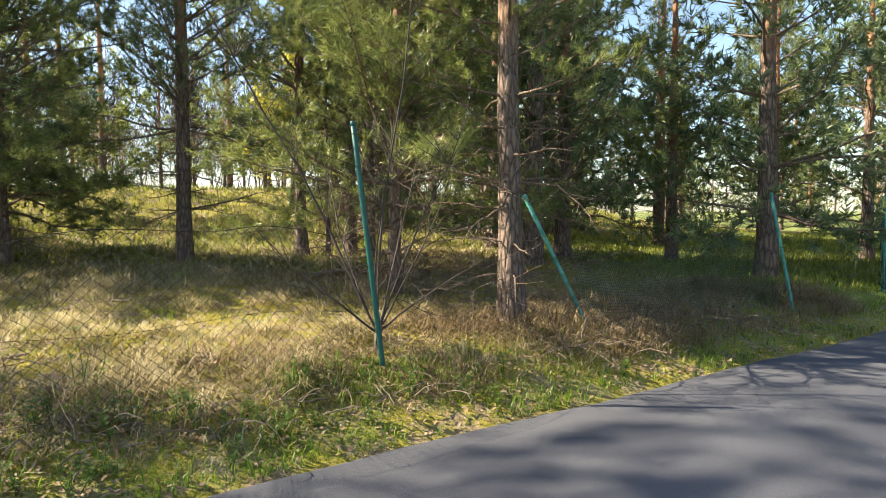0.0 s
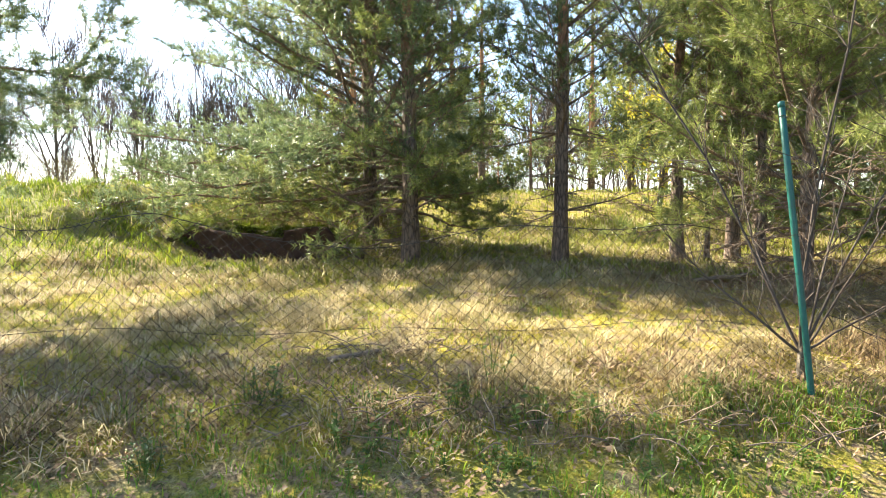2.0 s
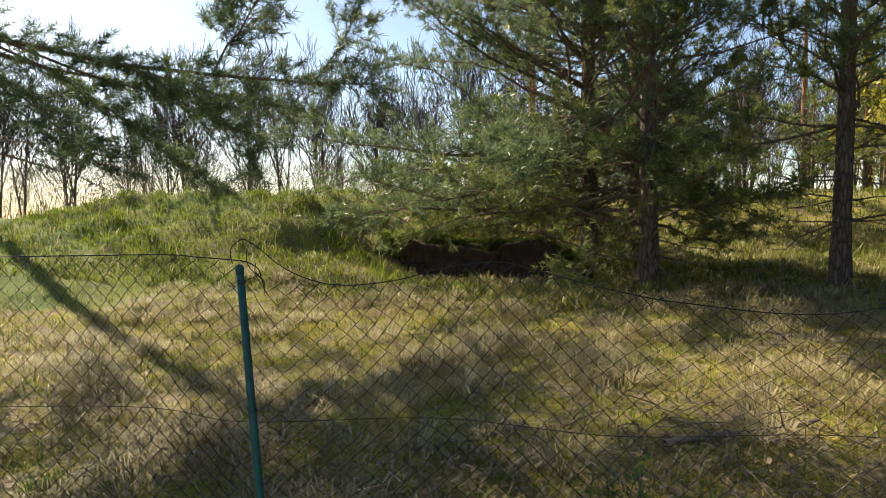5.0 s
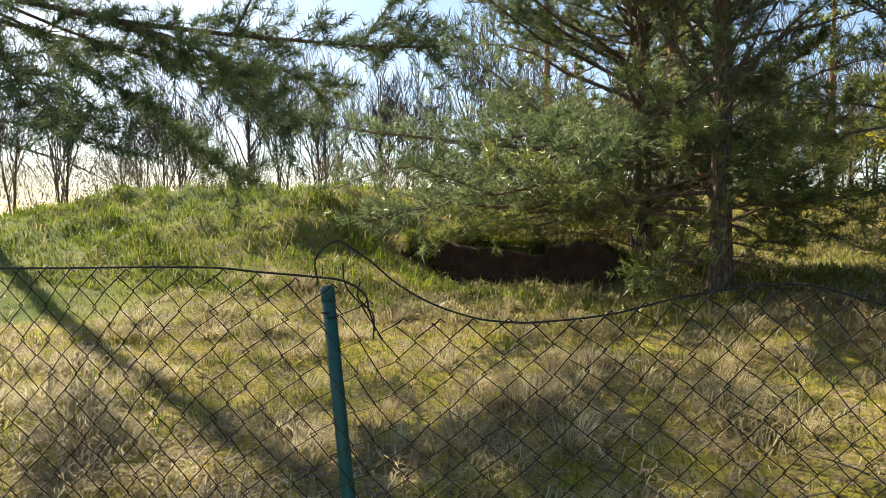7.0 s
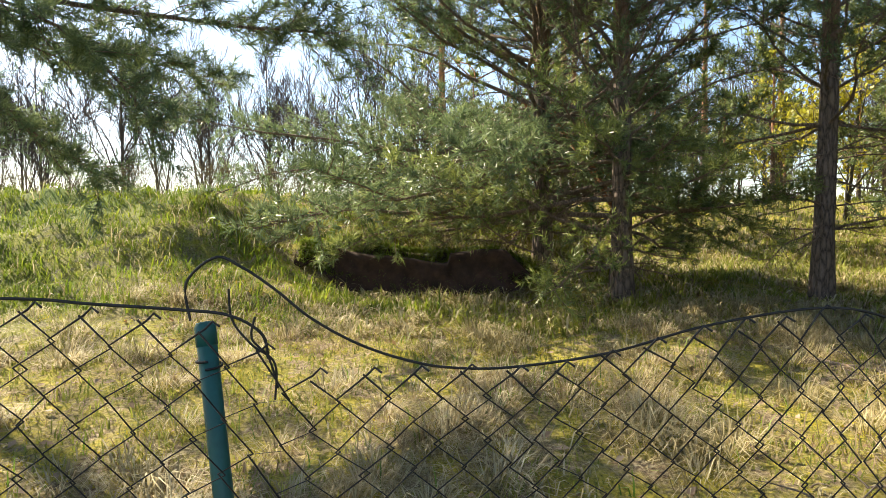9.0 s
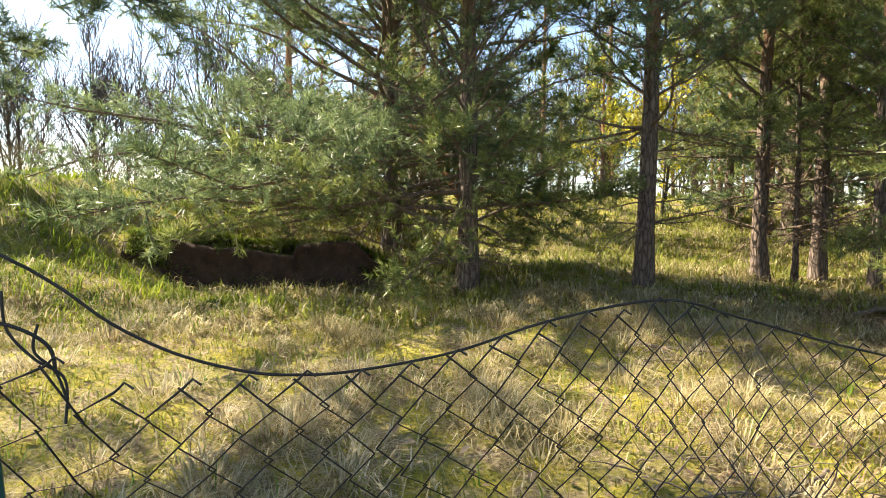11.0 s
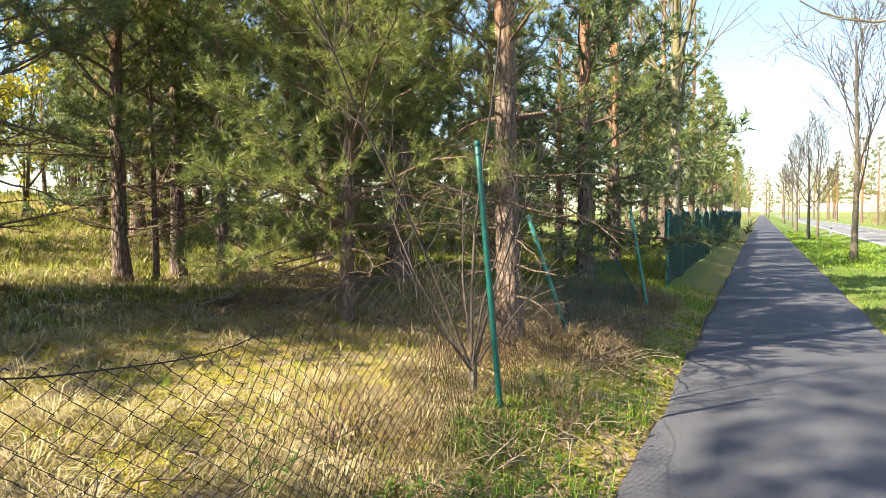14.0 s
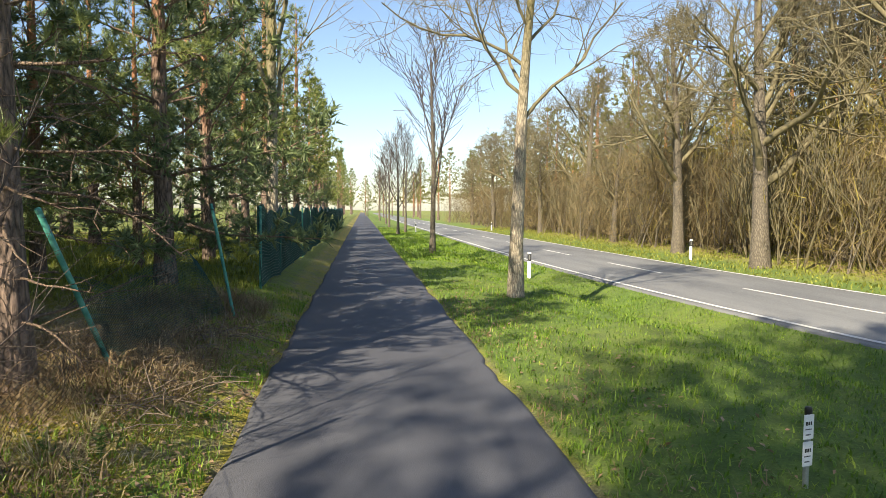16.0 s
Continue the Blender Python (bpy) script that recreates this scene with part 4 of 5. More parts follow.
def chain_link():
    """Old diamond mesh, sagging between the posts: bent wires hooked into one another."""
    rng = np.random.default_rng(8)
    W = 0.082
    T = Tubes()
    y0, y1 = -6.6, 4.9
    n = int((y1 - y0) / (W / 2))
    rows = 30
    for k in range(n):
        y = y0 + k * W / 2
        pts = []
        for r in range(rows + 1):
            v = r / rows
            yy = y + (W / 4 + 0.004) * (1 if r % 2 else -1) * (1 if k % 2 else -1)
            top = np.interp(yy, TOP_Y, TOP_Z)
            g = gz(np.interp(yy, [-7, 2.4, 4.9], [-0.4, -0.9, -1.05]), yy) + 0.0
            z = g + (top - g) * v
            lean = 0.05 * np.sin(yy * 2.1) * v + 0.03 * np.sin(yy * 5 + v * 4)
            sway = 0.016 * np.sin(yy * 4.0 + v * 5) + 0.02 * np.sin(yy * 1.7) * v
            pts.append((fence_x(yy) + 0.028 + lean + (0.0028 if k % 2 else -0.0028), yy + sway + rng.normal(0, 0.0025), z + rng.normal(0, 0.0025)))
        pts = np.array(pts)
        if k % 2 == 0:
            hook = pts[-1] + [0.0, 0.012, 0.012]
            pts = np.vstack([pts, hook, hook + [0.004, 0.012, -0.008]])
        T.add(pts, 0.0019, 4)
    ob = empty("wire_fence", -0.4, -2.5, 0, "rusty sagging diamond wire mesh fence", "fence")
    for i in range(len(T.v)):
        T.v[i] = T.v[i] - np.array([-0.4, -2.5, 0])
    T.made("mesh", M_WIRE, ob)

    def wire(pts, r=0.0022, name="wire"):
        t = Tubes()
        pts = np.array(pts, float)
        s = np.linspace(0, len(pts) - 1, len(pts) * 6)
        i = np.arange(len(pts))
        t0 = np.clip(s.astype(int), 0, len(pts) - 2)
        f = (s - t0)[:, None]
        a, b = pts[np.clip(t0 - 1, 0, None)], pts[t0]
        c, d = pts[t0 + 1], pts[np.clip(t0 + 2, None, len(pts) - 1)]
        q = 0.5 * ((2 * b) + (c - a) * f + (2 * a - 5 * b + 4 * c - d) * f ** 2 + (3 * b - a - 3 * c + d) * f ** 3)
        t.add(q - np.array([-0.4, -2.5, 0]), r, 5)
        t.made(name, M_WIRE, ob)

    fx = lambda y: float(fence_x(y)) + 0.03
    wire([(fx(y), y, z + 0.008) for y, z in ((-7.4, 1.46), (-5.5, 1.42), (-4.4, 1.45), (-3.4, 1.465), (-2.94, 1.47), (-2.79, 1.46), (-2.66, 1.45), (-2.58, 1.44), (-2.53, 1.41), (-2.52, 1.37))], 0.0027, "top_wire")
    wire([(fx(y), y, z) for y, z in ((-2.64, 1.44), (-2.645, 1.5), (-2.6, 1.54), (-2.56, 1.525), (-2.51, 1.49), (-2.45, 1.44), (-2.37, 1.395), (-2.28, 1.365), (-2.21, 1.355), (-2.12, 1.355), (-1.96, 1.375), (-1.78, 1.42), (-1.56, 1.445), (-1.39, 1.405), (-1.12, 1.335), (-0.85, 1.285), (-0.3, 1.245), (0.4, 1.365), (1.1, 1.34), (1.56, 1.37), (2.2, 1.25))], 0.0024, "top_wire")
    wire([(fx(y), y, z) for y, z in ((-2.58, 1.49), (-2.575, 1.44), (-2.545, 1.40), (-2.51, 1.37), (-2.51, 1.31))], 0.002, "loose_wire")
    wire([(fx(y), y, z) for y, z in ((-2.54, 1.445), (-2.545, 1.41), (-2.52, 1.38), (-2.505, 1.33))], 0.002, "loose_wire")
    wire([(fx(y) + 0.01, y, z) for y, z in ((-6.5, 0.82), (-4.5, 0.8), (-3.1, 0.84), (-2.6, 0.79), (-1.8, 0.82), (-1.1, 0.76), (-0.3, 0.78), (0.6, 0.74), (1.5, 0.78), (2.3, 0.7))], 0.0016, "middle_wire")


chain_link()


def net_patch(y0, y1, x0, x1, z_low, z_high, step, label, r=0.0016, lean=0.0, posts=()):
    """Green plastic fence net with fine square mesh."""
    T = Tubes()
    n = int((y1 - y0) / step)
    for k in range(n + 1):
        t = k / n
        y, x = y0 + (y1 - y0) * t, x0 + (x1 - x0) * t
        z = gz(x, y)
        v = np.linspace(0, 1, 6)
        top = z_high + 0.08 * math.sin(y * 1.9) + 0.05 * math.sin(y * 5.1)
        T.add(np.stack([x - lean * v + 0.02 * np.sin(y * 3 + v * 5), y + 0.01 * np.sin(v * 7 + y), z + z_low + (top - z_low) * v], 1), r, 3)
    m = int((z_high - z_low) / step)
    for k in range(m + 1):
        v = k / m
        t = np.linspace(0, 1, max(8, int((y1 - y0) * 4)))
        y, x = y0 + (y1 - y0) * t, x0 + (x1 - x0) * t
        top = z_high + 0.08 * np.sin(y * 1.9) + 0.05 * np.sin(y * 5.1)
        T.add(np.stack([x - lean * v + 0.02 * np.sin(y * 3 + v * 5), y, ground_height(x, y) + z_low + (top - z_low) * v], 1), r, 3)
    ob = empty("net_fence", 0, 0, 0, label, "fence")
    T.made("net", M_NET, ob)


net_patch(4.9, 8.2, -1.06, -0.85, 0.02, 0.75, 0.03, "torn green plastic fence net sagging between posts", 0.002, 0.35)
net_patch(10.9, 24.0, -0.82, -0.8, 0.05, 1.4, 0.055, "dark green privacy net along a path", 0.009, 0.05)
net_patch(24.0, 60.0, -0.8, -0.85, 0.05, 1.4, 0.16, "dark green privacy net along a path", 0.03, 0.0)
for k in range(18):
    fence_post((-0.84, 11.0 + 2.7 * k, 0.2), (-0.84 + 0.03 * math.sin(k * 2.0), 11.0 + 2.7 * k, 1.68), M_POST if k % 3 else M_POST_OLD, "green steel post of a net fence", 0.024)


# ---- roadside posts ----
def box(bm, x0, y0, z0, x1, y1, z1, bevel=0.0):
    r = bmesh.ops.create_cube(bm, size=1.0)
    bmesh.ops.scale(bm, vec=(x1 - x0, y1 - y0, z1 - z0), verts=r["verts"])
    bmesh.ops.translate(bm, vec=((x0 + x1) / 2, (y0 + y1) / 2, (z0 + z1) / 2), verts=r["verts"])
    if bevel:
        es = {e for v in r["verts"] for e in v.link_edges}
        bmesh.ops.bevel(bm, geom=list(es), offset=bevel, segments=2, affect="EDGES")


def marker_post(x, y, turn, h=0.85):
    ob = empty("marker_post", x, y, gz(x, y) - 0.05, "white roadside delineator post with black band and reflector", "marker post", "delineators", turn)
    bm = bmesh.new()
    sec = [(-0.06, -0.045), (0.06, -0.045), (0.035, 0.045), (-0.035, 0.045)]
    lo = [bm.verts.new((a, b, 0)) for a, b in sec]
    hi = [bm.verts.new((a, b, h + (0.05 if b < 0 else -0.02))) for a, b in sec]
    bm.faces.new(lo[::-1]), bm.faces.new(hi)
    for i in range(4):
        bm.faces.new((lo[i], lo[(i + 1) % 4], hi[(i + 1) % 4], hi[i]))
    bmesh.ops.bevel(bm, geom=bm.edges[:], offset=0.006, segments=2, affect="EDGES")
    part("body", bm, M_WHITE, ob)
    bm = bmesh.new()
    bx = [(-0.063, -0.048), (0.063, -0.048), (0.038, 0.048), (-0.038, 0.048)]
    lo = [bm.verts.new((a, b, h - 0.3 + (0.06 if b < 0 else 0))) for a, b in bx]
    hi = [bm.verts.new((a, b, h - 0.08 + (0.06 if b < 0 else 0))) for a, b in bx]
    bm.faces.new(lo[::-1]), bm.faces.new(hi)
    for i in range(4):
        bm.faces.new((lo[i], lo[(i + 1) % 4], hi[(i + 1) % 4], hi[i]))
    part("band", bm, M_BLACK, ob, "slanting black band")
    bm = bmesh.new()
    box(bm, -0.025, -0.054, h - 0.2, 0.025, -0.046, h - 0.04, 0.002)
    part("reflector", bm, M_REFLECT, ob)


marker_post(6.2, 19.4, 0)
marker_post(14.2, 24.2, 0)
marker_post(6.1, 62.0, 0)
marker_post(13.6, 62.0, 0)


def pipe_marker(x, y):
    ob = empty("marker_stake", x, y, gz(x, y) - 0.06, "short grey pipe with black cap and two white plates", "marker", turn=14)
    T = Tubes()
    T.add([(0, 0, 0), (0, 0, 0.2), (0, 0, 0.53)], 0.018, 14)
    T.made("pipe", M_GALV, ob)
    T = Tubes()
    T.add([(0, 0, 0.515), (0, 0, 0.5155), (0, 0, 0.555), (0, 0, 0.563), (0, 0, 0.564)], [0.019, 0.022, 0.022, 0.018, 0.001], 14)
    T.made("cap", M_BLACK, ob)
    for z in (0.22, 0.385):
        bm = bmesh.new()
        box(bm, -0.07, -0.032, z - 0.008, 0.012, -0.027, z + 0.142, 0.0015)
        pl = part("plate", bm, M_PLATE, ob)
        for k, (a, w, h) in enumerate(((0.105, 0.014, 0.022), (0.105, 0.014, 0.022), (0.105, 0.008, 0.022))):
            bm = bmesh.new()
            x0 = -0.056 + k * 0.02
            box(bm, x0, -0.0335, z + 0.078, x0 + w, -0.0318, z + 0.078 + h)
            part("mark", bm, M_BLACK, pl, "small dark mark")
        bm = bmesh.new()
        box(bm, -0.06, -0.0335, z + 0.05, -0.008, -0.0318, z + 0.056)
        part("mark", bm, M_BLACK, pl, "thin dark line")
        bm = bmesh.new()
        box(bm, -0.055, -0.0335, z + 0.016, -0.014, -0.0318, z + 0.024)
        part("mark", bm, M_REFLECT, pl, "thin grey line")
        T = Tubes()
        ang = np.linspace(0, 6.28, 13)
        T.add(np.stack([0.0205 * np.cos(ang), 0.0205 * np.sin(ang), np.full(13, z + 0.07)], 1), 0.003, 5)
        T.add([(0.018, 0, z + 0.07), (0.036, 0, z + 0.07)], 0.004, 6)
        T.made("clamp", M_GALV, ob)


pipe_marker(3.6, 2.95)


# ---- bush at the tall post, dead wood, weeds ----
def hedge_bush():
    rng = np.random.default_rng(81)
    ob = empty("bush", -1.16, 2.5, gz(-1.16, 2.5) - 0.05, "leafless bush with thin stems beside a fence post", "bush")
    T, W = Tubes(), Tubes()
    T.add([(0, 0, 0), (0.01, 0, 0.15), (0.0, 0.01, 0.3)], [0.035, 0.03, 0.034], 8)
    T.made("root_stock", M_BARK_BROWN, ob)
    stems = [((-0.05, 0.0, 1.0), 4.6, 0.012), ((-0.24, -0.42, 1.0), 4.4, 0.011), ((0.15, 0.25, 1.0), 1.9, 0.011), ((-0.25, 0.45, 0.9), 1.7, 0.011), ((0.1, -0.9, 0.55), 1.2, 0.011), ((0.1, 0.5, 0.8), 1.4, 0.01), ((-0.5, -0.2, 0.8), 1.6, 0.01), ((0.2, 0.9, 0.7), 1.1, 0.009), ((0.15, -0.15, 1), 1.6, 0.01)]
    for d, L, r in stems:
        T = Tubes()
        line = bent((0, 0, 0.22), unit(np.array(d)), L, 9, -0.45 if L > 4 else -0.1, rng, 0.05)
        T.add(line, np.linspace(r, 0.003, 10), 6)
        for q in range(int(L * 9)):
            i = rng.integers(2, 9)
            dd = unit(line[i] - line[i - 1])
            w = unit(dd * 0.6 + unit(rng.normal(size=3)) * 0.8 + [0, 0, 0.2])
            tw = bent(line[i], w, (0.25 + 0.4 * rng.random()), 4, 0.0, rng, 0.15)
            W.add(tw, np.linspace(0.004, 0.0015, 5), 3)
            for e in range(2):
                W.add(bent(tw[2 + e], unit(w + rng.normal(0, 0.7, 3)), 0.2, 2, 0.0, rng, 0.2), [0.002, 0.0016, 0.001], 3)
        T.made("stem", M_TWIG_DARK, ob)
    tagged(W.made("twigwork", M_TWIG_DARK, ob), kind="stuff")


hedge_bush()


def dead_stick(a, b, r, seed, label):
    rng = np.random.default_rng(seed)
    a, b = np.array(a, float), np.array(b, float)
    a[2], b[2] = gz(a[0], a[1]) + r, gz(b[0], b[1]) + r
    T = Tubes()
    t = np.linspace(0, 1, 9)[:, None]
    line = (b - a) * t + rng.normal(0, 0.012, (9, 3))
    T.add(line, np.linspace(r, r * 0.55, 9), 7)
    for k in (3, 5, 6):
        T.add(bent(line[k], unit((b - a) + rng.normal(0, 0.4, 3) + [0, 0, 0.1]), 0.3, 3, 0.2, rng, 0.1), np.linspace(r * 0.5, 0.003, 4), 5)
    ob = empty("fallen_branch", *a, label, "branch")
    T.made("wood", M_WOOD, ob)


dead_stick((-1.72, -0.75, 0), (-1.92, 0.15, 0), 0.022, 1, "grey dead branch lying in dry grass")
dead_stick((-4.3, 0.5, 0), (-3.9, 1.1, 0), 0.02, 2, "brittle dead branch lying in the meadow")
dead_stick((-1.9, -1.5, 0), (-1.5, -2.1, 0), 0.012, 4, "thin dead branch lying behind the fence")
dead_stick((-5.1, 3.6, 0), (-5.5, 5.2, 0), 0.03, 5, "dead branch lying on needle litter")


def brush_heap(x, y, n, L, seed, label):
    rng = np.random.default_rng(seed)
    T = Tubes()
    for k in range(n):
        a = rng.random() * 6.28
        w = unit(np.array([math.cos(a), math.sin(a), 0.25 + rng.random() * 0.5]))
        o = np.array([rng.normal(0, 0.3), rng.normal(0, 0.4), 0.02])
        T.add(bent(o, w, L * (0.5 + rng.random()), 4, 0.7, rng, 0.2), np.linspace(0.006, 0.002, 5), 3)
    ob = empty("brushwood", x, y, gz(x, y), label, "brushwood")
    tagged(T.made("twigwork", M_WOOD, ob), kind="stuff")


for k, (x, y) in enumerate(((-1.2, 5.4), (-0.75, 4.3), (-0.9, 6.6), (-2.0, 4.8), (-4.6, 6.4), (-3.2, 4.4), (-0.75, 0.6), (-0.8, 1.3), (-0.95, -0.4), (-0.7, 1.9), (-2.0, -0.3), (-4.0, 1.0))):
    brush_heap(x, y, 55 if k < 6 else 40, 0.5 if k < 6 else 0.26, 90 + k, "tangle of dry twigs on the ground")


def weed(x, y, h, seed, leaves=16, size=0.038):
    rng = np.random.default_rng(seed)
    ob = empty("weed", x, y, gz(x, y), "green leafy weed growing in the verge", "weed", "weeds")
    T = Tubes()
    V, F = [], []
    for s in range(4):
        line = bent((rng.normal(0, 0.04), rng.normal(0, 0.04), -0.01), unit(rng.normal(0, 0.25, 3) + [0, 0, 1]), h * (0.6 + 0.5 * rng.random()), 5, 0.0, rng, 0.08)
        T.add(line, np.linspace(0.004, 0.0015, 6), 4)
        for q in range(leaves):
            i = rng.integers(1, 6)
            a = rng.random() * 6.28
            d = np.array([math.cos(a), math.sin(a), 0.35 + 0.4 * rng.random()])
            sd = unit(np.cross(d, [0, 0, 1]))
            k = size * (0.6 + 0.7 * rng.random())
            o = line[i]
            n = len(V)
            V += [o, o + d * k * 0.5 + sd * k * 0.28, o + d * k * 1.1 - [0, 0, k * 0.25], o + d * k * 0.5 - sd * k * 0.28, o + d * k * 0.55 - [0, 0, 0.1 * k]]
            F += [(n, n + 1, n + 4), (n + 1, n + 2, n + 4), (n + 2, n + 3, n + 4), (n + 3, n, n + 4)]
    tagged(T.made("stemwork", M_WEED, ob), kind="stuff")
    tagged(build("foliage", V, F, M_WEED, ob), kind="stuff")


rw = np.random.default_rng(17)
for k, (x, y, h) in enumerate(((-0.71, 0.54, 0.28), (-0.86, 0.11, 0.22), (-0.62, 0.95, 0.25), (-0.4, 1.4, 0.18), (-0.5, -0.4, 0.2), (-1.3, 0.4, 0.4), (-0.3, 2.0, 0.16), (-0.55, 2.5, 0.2), (-0.8, 1.7, 0.22), (-0.25, 3.0, 0.15), (-0.6, 3.4, 0.2), (-0.9, -1.0, 0.25), (-0.35, 0.4, 0.14), (-0.2, 4.4, 0.16))):
    weed(x, y, h, 200 + k)
for k in range(30):
    y = -1.6 + 5.2 * rw.random()
    x = -0.25 - 0.75 * rw.random()
    weed(x, y, 0.1 + 0.14 * rw.random(), 300 + k, 12, 0.032)


# ---- grass, straw and fallen leaves ----
def blades(name, X, Y, length, width, lean, mat, label, rng, curl=0.5, category="grass", lift=0.0, angle=None):
    n = len(X)
    Z = ground_height(X, Y) - 0.012 + lift
    a = rng.random(n) * 6.283 if angle is None else angle
    dirn = np.stack([np.cos(a), np.sin(a)], 1)
    s = np.stack([-np.sin(a), np.cos(a), np.zeros(n)], 1)
    L = np.asarray(length) * (0.55 + 0.75 * rng.random(n))
    ln = lean * (0.4 + 1.0 * rng.random(n))
    base = np.stack([X, Y, Z], 1)
    up0, out0 = np.cos(ln * 0.5), np.sin(ln * 0.5)
    mid = base + np.stack([dirn[:, 0] * out0, dirn[:, 1] * out0, up0], 1) * (L * 0.5)[:, None]
    l2 = np.minimum(ln * (1 + curl), 1.75)
    tip = mid + np.stack([dirn[:, 0] * np.sin(l2), dirn[:, 1] * np.sin(l2), np.cos(l2)], 1) * (L * 0.5)[:, None]
    tip[:, 2] = np.maximum(tip[:, 2], Z + 0.015)
    w = (np.asarray(width) * (0.6 + 0.8 * rng.random(n)))[:, None] * s * 0.5
    V = np.stack([base - w, base + w, mid + w * 0.75, mid - w * 0.75, tip], 1).reshape(-1, 3)
    i = np.arange(n)[:, None] * 5
    F = np.concatenate([i + [0, 1, 2], i + [0, 2, 3], i + [3, 2, 4]], 1).reshape(-1, 3)
    ob = build(name, V, F, mat, None, label)
    return tagged(ob, category=category, kind="stuff")


def scatter(rng, n, x0, x1, y0, y1, weight=None):
    X, Y = x0 + (x1 - x0) * rng.random(n), y0 + (y1 - y0) * rng.random(n)
    if weight is not None:
        keep = rng.random(n) < weight(X, Y)
        X, Y = X[keep], Y[keep]
    return X, Y


rgr = np.random.default_rng(77)
patchy = lambda x, y: np.clip((wave(x, y, 1.15, 4.0) * 0.65 + wave(x, y, 3.1, 1.0) * 0.35 - 0.36) * 5, 0, 1)
tuft_of = lambda x, y: 0.45 + 1.1 * wave(x, y, 5.5, 2.0) * wave(x, y, 2.2, 5.0)
lit = lambda x, y: 1 - np.clip(cover_of(x, y)[0] * 0.75 + cover_of(x, y)[2], 0, 1)
lush = lambda x, y: np.clip((-2.1 - x + 0.4 * np.sin(y * 1.3)) * 0.9, 0, 1) * np.clip((1.2 - y) * 0.6, 0, 1)
mossy = lambda x, y: np.clip(1.4 - np.hypot((x + 2.7) / 0.9, (y - 2.4) / 1.8), 0, 1)
near = lambda x: np.clip(1.25 + x * 0.09, 0.3, 1)
X, Y = scatter(rgr, 95000, -8.5, -0.35, -8, 8.5, lambda x, y: (0.06 + 0.94 * patchy(x, y)) * lit(x, y) * near(x) * (1 - 0.8 * lush(x, y)) * (1 - 0.7 * mossy(x, y)))
blades("dry_grass", X, Y, 0.22 * tuft_of(X, Y), 0.0085, 2.3, M_STRAW, "matted straw-coloured dry grass", rgr, 0.4)
X, Y = scatter(rgr, 22000, -8.5, -0.6, -8, 7, lambda x, y: wave(x, y, 2.4, 3) ** 3 * patchy(x, y) * lit(x, y))
blades("tall_dry_grass", X, Y, 0.3, 0.005, 1.9, M_STRAW, "long bent straw-coloured grass stalks", rgr, 0.7)
X, Y = scatter(rgr, 100000, -9.0, -0.3, -8, 8, lambda x, y: np.maximum(1 - 0.9 * patchy(x, y), lush(x, y)) * lit(x, y) * near(x) * (1 - 0.6 * mossy(x, y)))
blades("meadow_grass", X, Y, 0.1 * tuft_of(X, Y), 0.008, 0.8, M_GRASS, "short yellowish green meadow grass", rgr)
CX, CY = scatter(rgr, 520, -6.5, -0.7, -6, 6.5, lambda x, y: (0.25 + 0.75 * patchy(x, y)) * lit(x, y) * (1 - 0.8 * mossy(x, y)))
k = rgr.integers(0, len(CX), len(CX) * 110)
dx, dy = rgr.normal(0, 0.07, len(k)), rgr.normal(0, 0.07, len(k))
blades("tussock_grass", CX[k] + dx, CY[k] + dy, 0.15 + 0.15 * rgr.random(len(CX))[k], 0.006, 1.7, M_STRAW, "drooping tussocks of dry grass", rgr, 0.8, angle=np.arctan2(dy, dx) + rgr.normal(0, 0.5, len(k)))
X, Y = scatter(rgr, 60000, -12.5, -5.2, -3.5, 10, lambda x, y: (0.35 + 0.65 * patchy(x, y)) * (1 - 0.5 * cover_of(x, y)[0]) * (1 - cover_of(x, y)[2]))
blades("rough_grass", X, Y, 0.22 * tuft_of(X, Y), 0.019, 1.5, M_STRAW, "dry grass between the trunks of pines", rgr, 0.6)
X, Y = scatter(rgr, 50000, -12.5, -5.2, -3.5, 10, lambda x, y: (1 - 0.7 * patchy(x, y)) * (1 - 0.6 * cover_of(x, y)[0]) * (1 - cover_of(x, y)[2]))
blades("rough_grass", X, Y, 0.18 * tuft_of(X, Y), 0.019, 0.9, M_GRASS, "yellowish green grass between the trunks of pines", rgr, 0.6)
X, Y = scatter(rgr, 9000, -7.5, -0.4, -6, 7, lambda x, y: np.clip(wave(x, y, 3.7, 7) * 3 - 2.0, 0, 1) * lit(x, y))
blades("meadow_grass", X, Y, 0.16, 0.008, 0.7, M_LAWN, "fresh green grass tufts in the meadow", rgr)
X, Y = scatter(rgr, 90000, -7.5, -0.5, -6, 7.5, lambda x, y: np.clip(wave(x, y, 2.9, 12) * wave(x, y, 1.2, 2) * 4 - 1.3 + mossy(x, y), 0, 1) * lit(x, y))
blades("moss", X, Y, 0.035, 0.011, 0.9, M_MOSS, "yellow cushions of moss between the grass", rgr, category="moss")
X, Y = scatter(rgr, 42000, -6.0, -0.5, -5, 7, lambda x, y: np.clip(wave(x, y, 1.9, 11) * 3 - 1.6, 0, 1))
blades("brown_grass", X, Y, 0.17, 0.0065, 2.0, M_BROWN, "flattened dead brown grass", rgr, 0.3)
X, Y = scatter(rgr, 30000, -1.9, -0.45, -4, 9.5, lambda x, y: wave(x, y, 1.5, 6) * (0.35 + 0.65 * (y > 2.6)))
blades("brown_grass", X, Y, 0.2 + 0.12 * (Y > 3), 0.0075, 1.5, M_BROWN, "dead brown grass and stalks along the fence", rgr, 0.6)
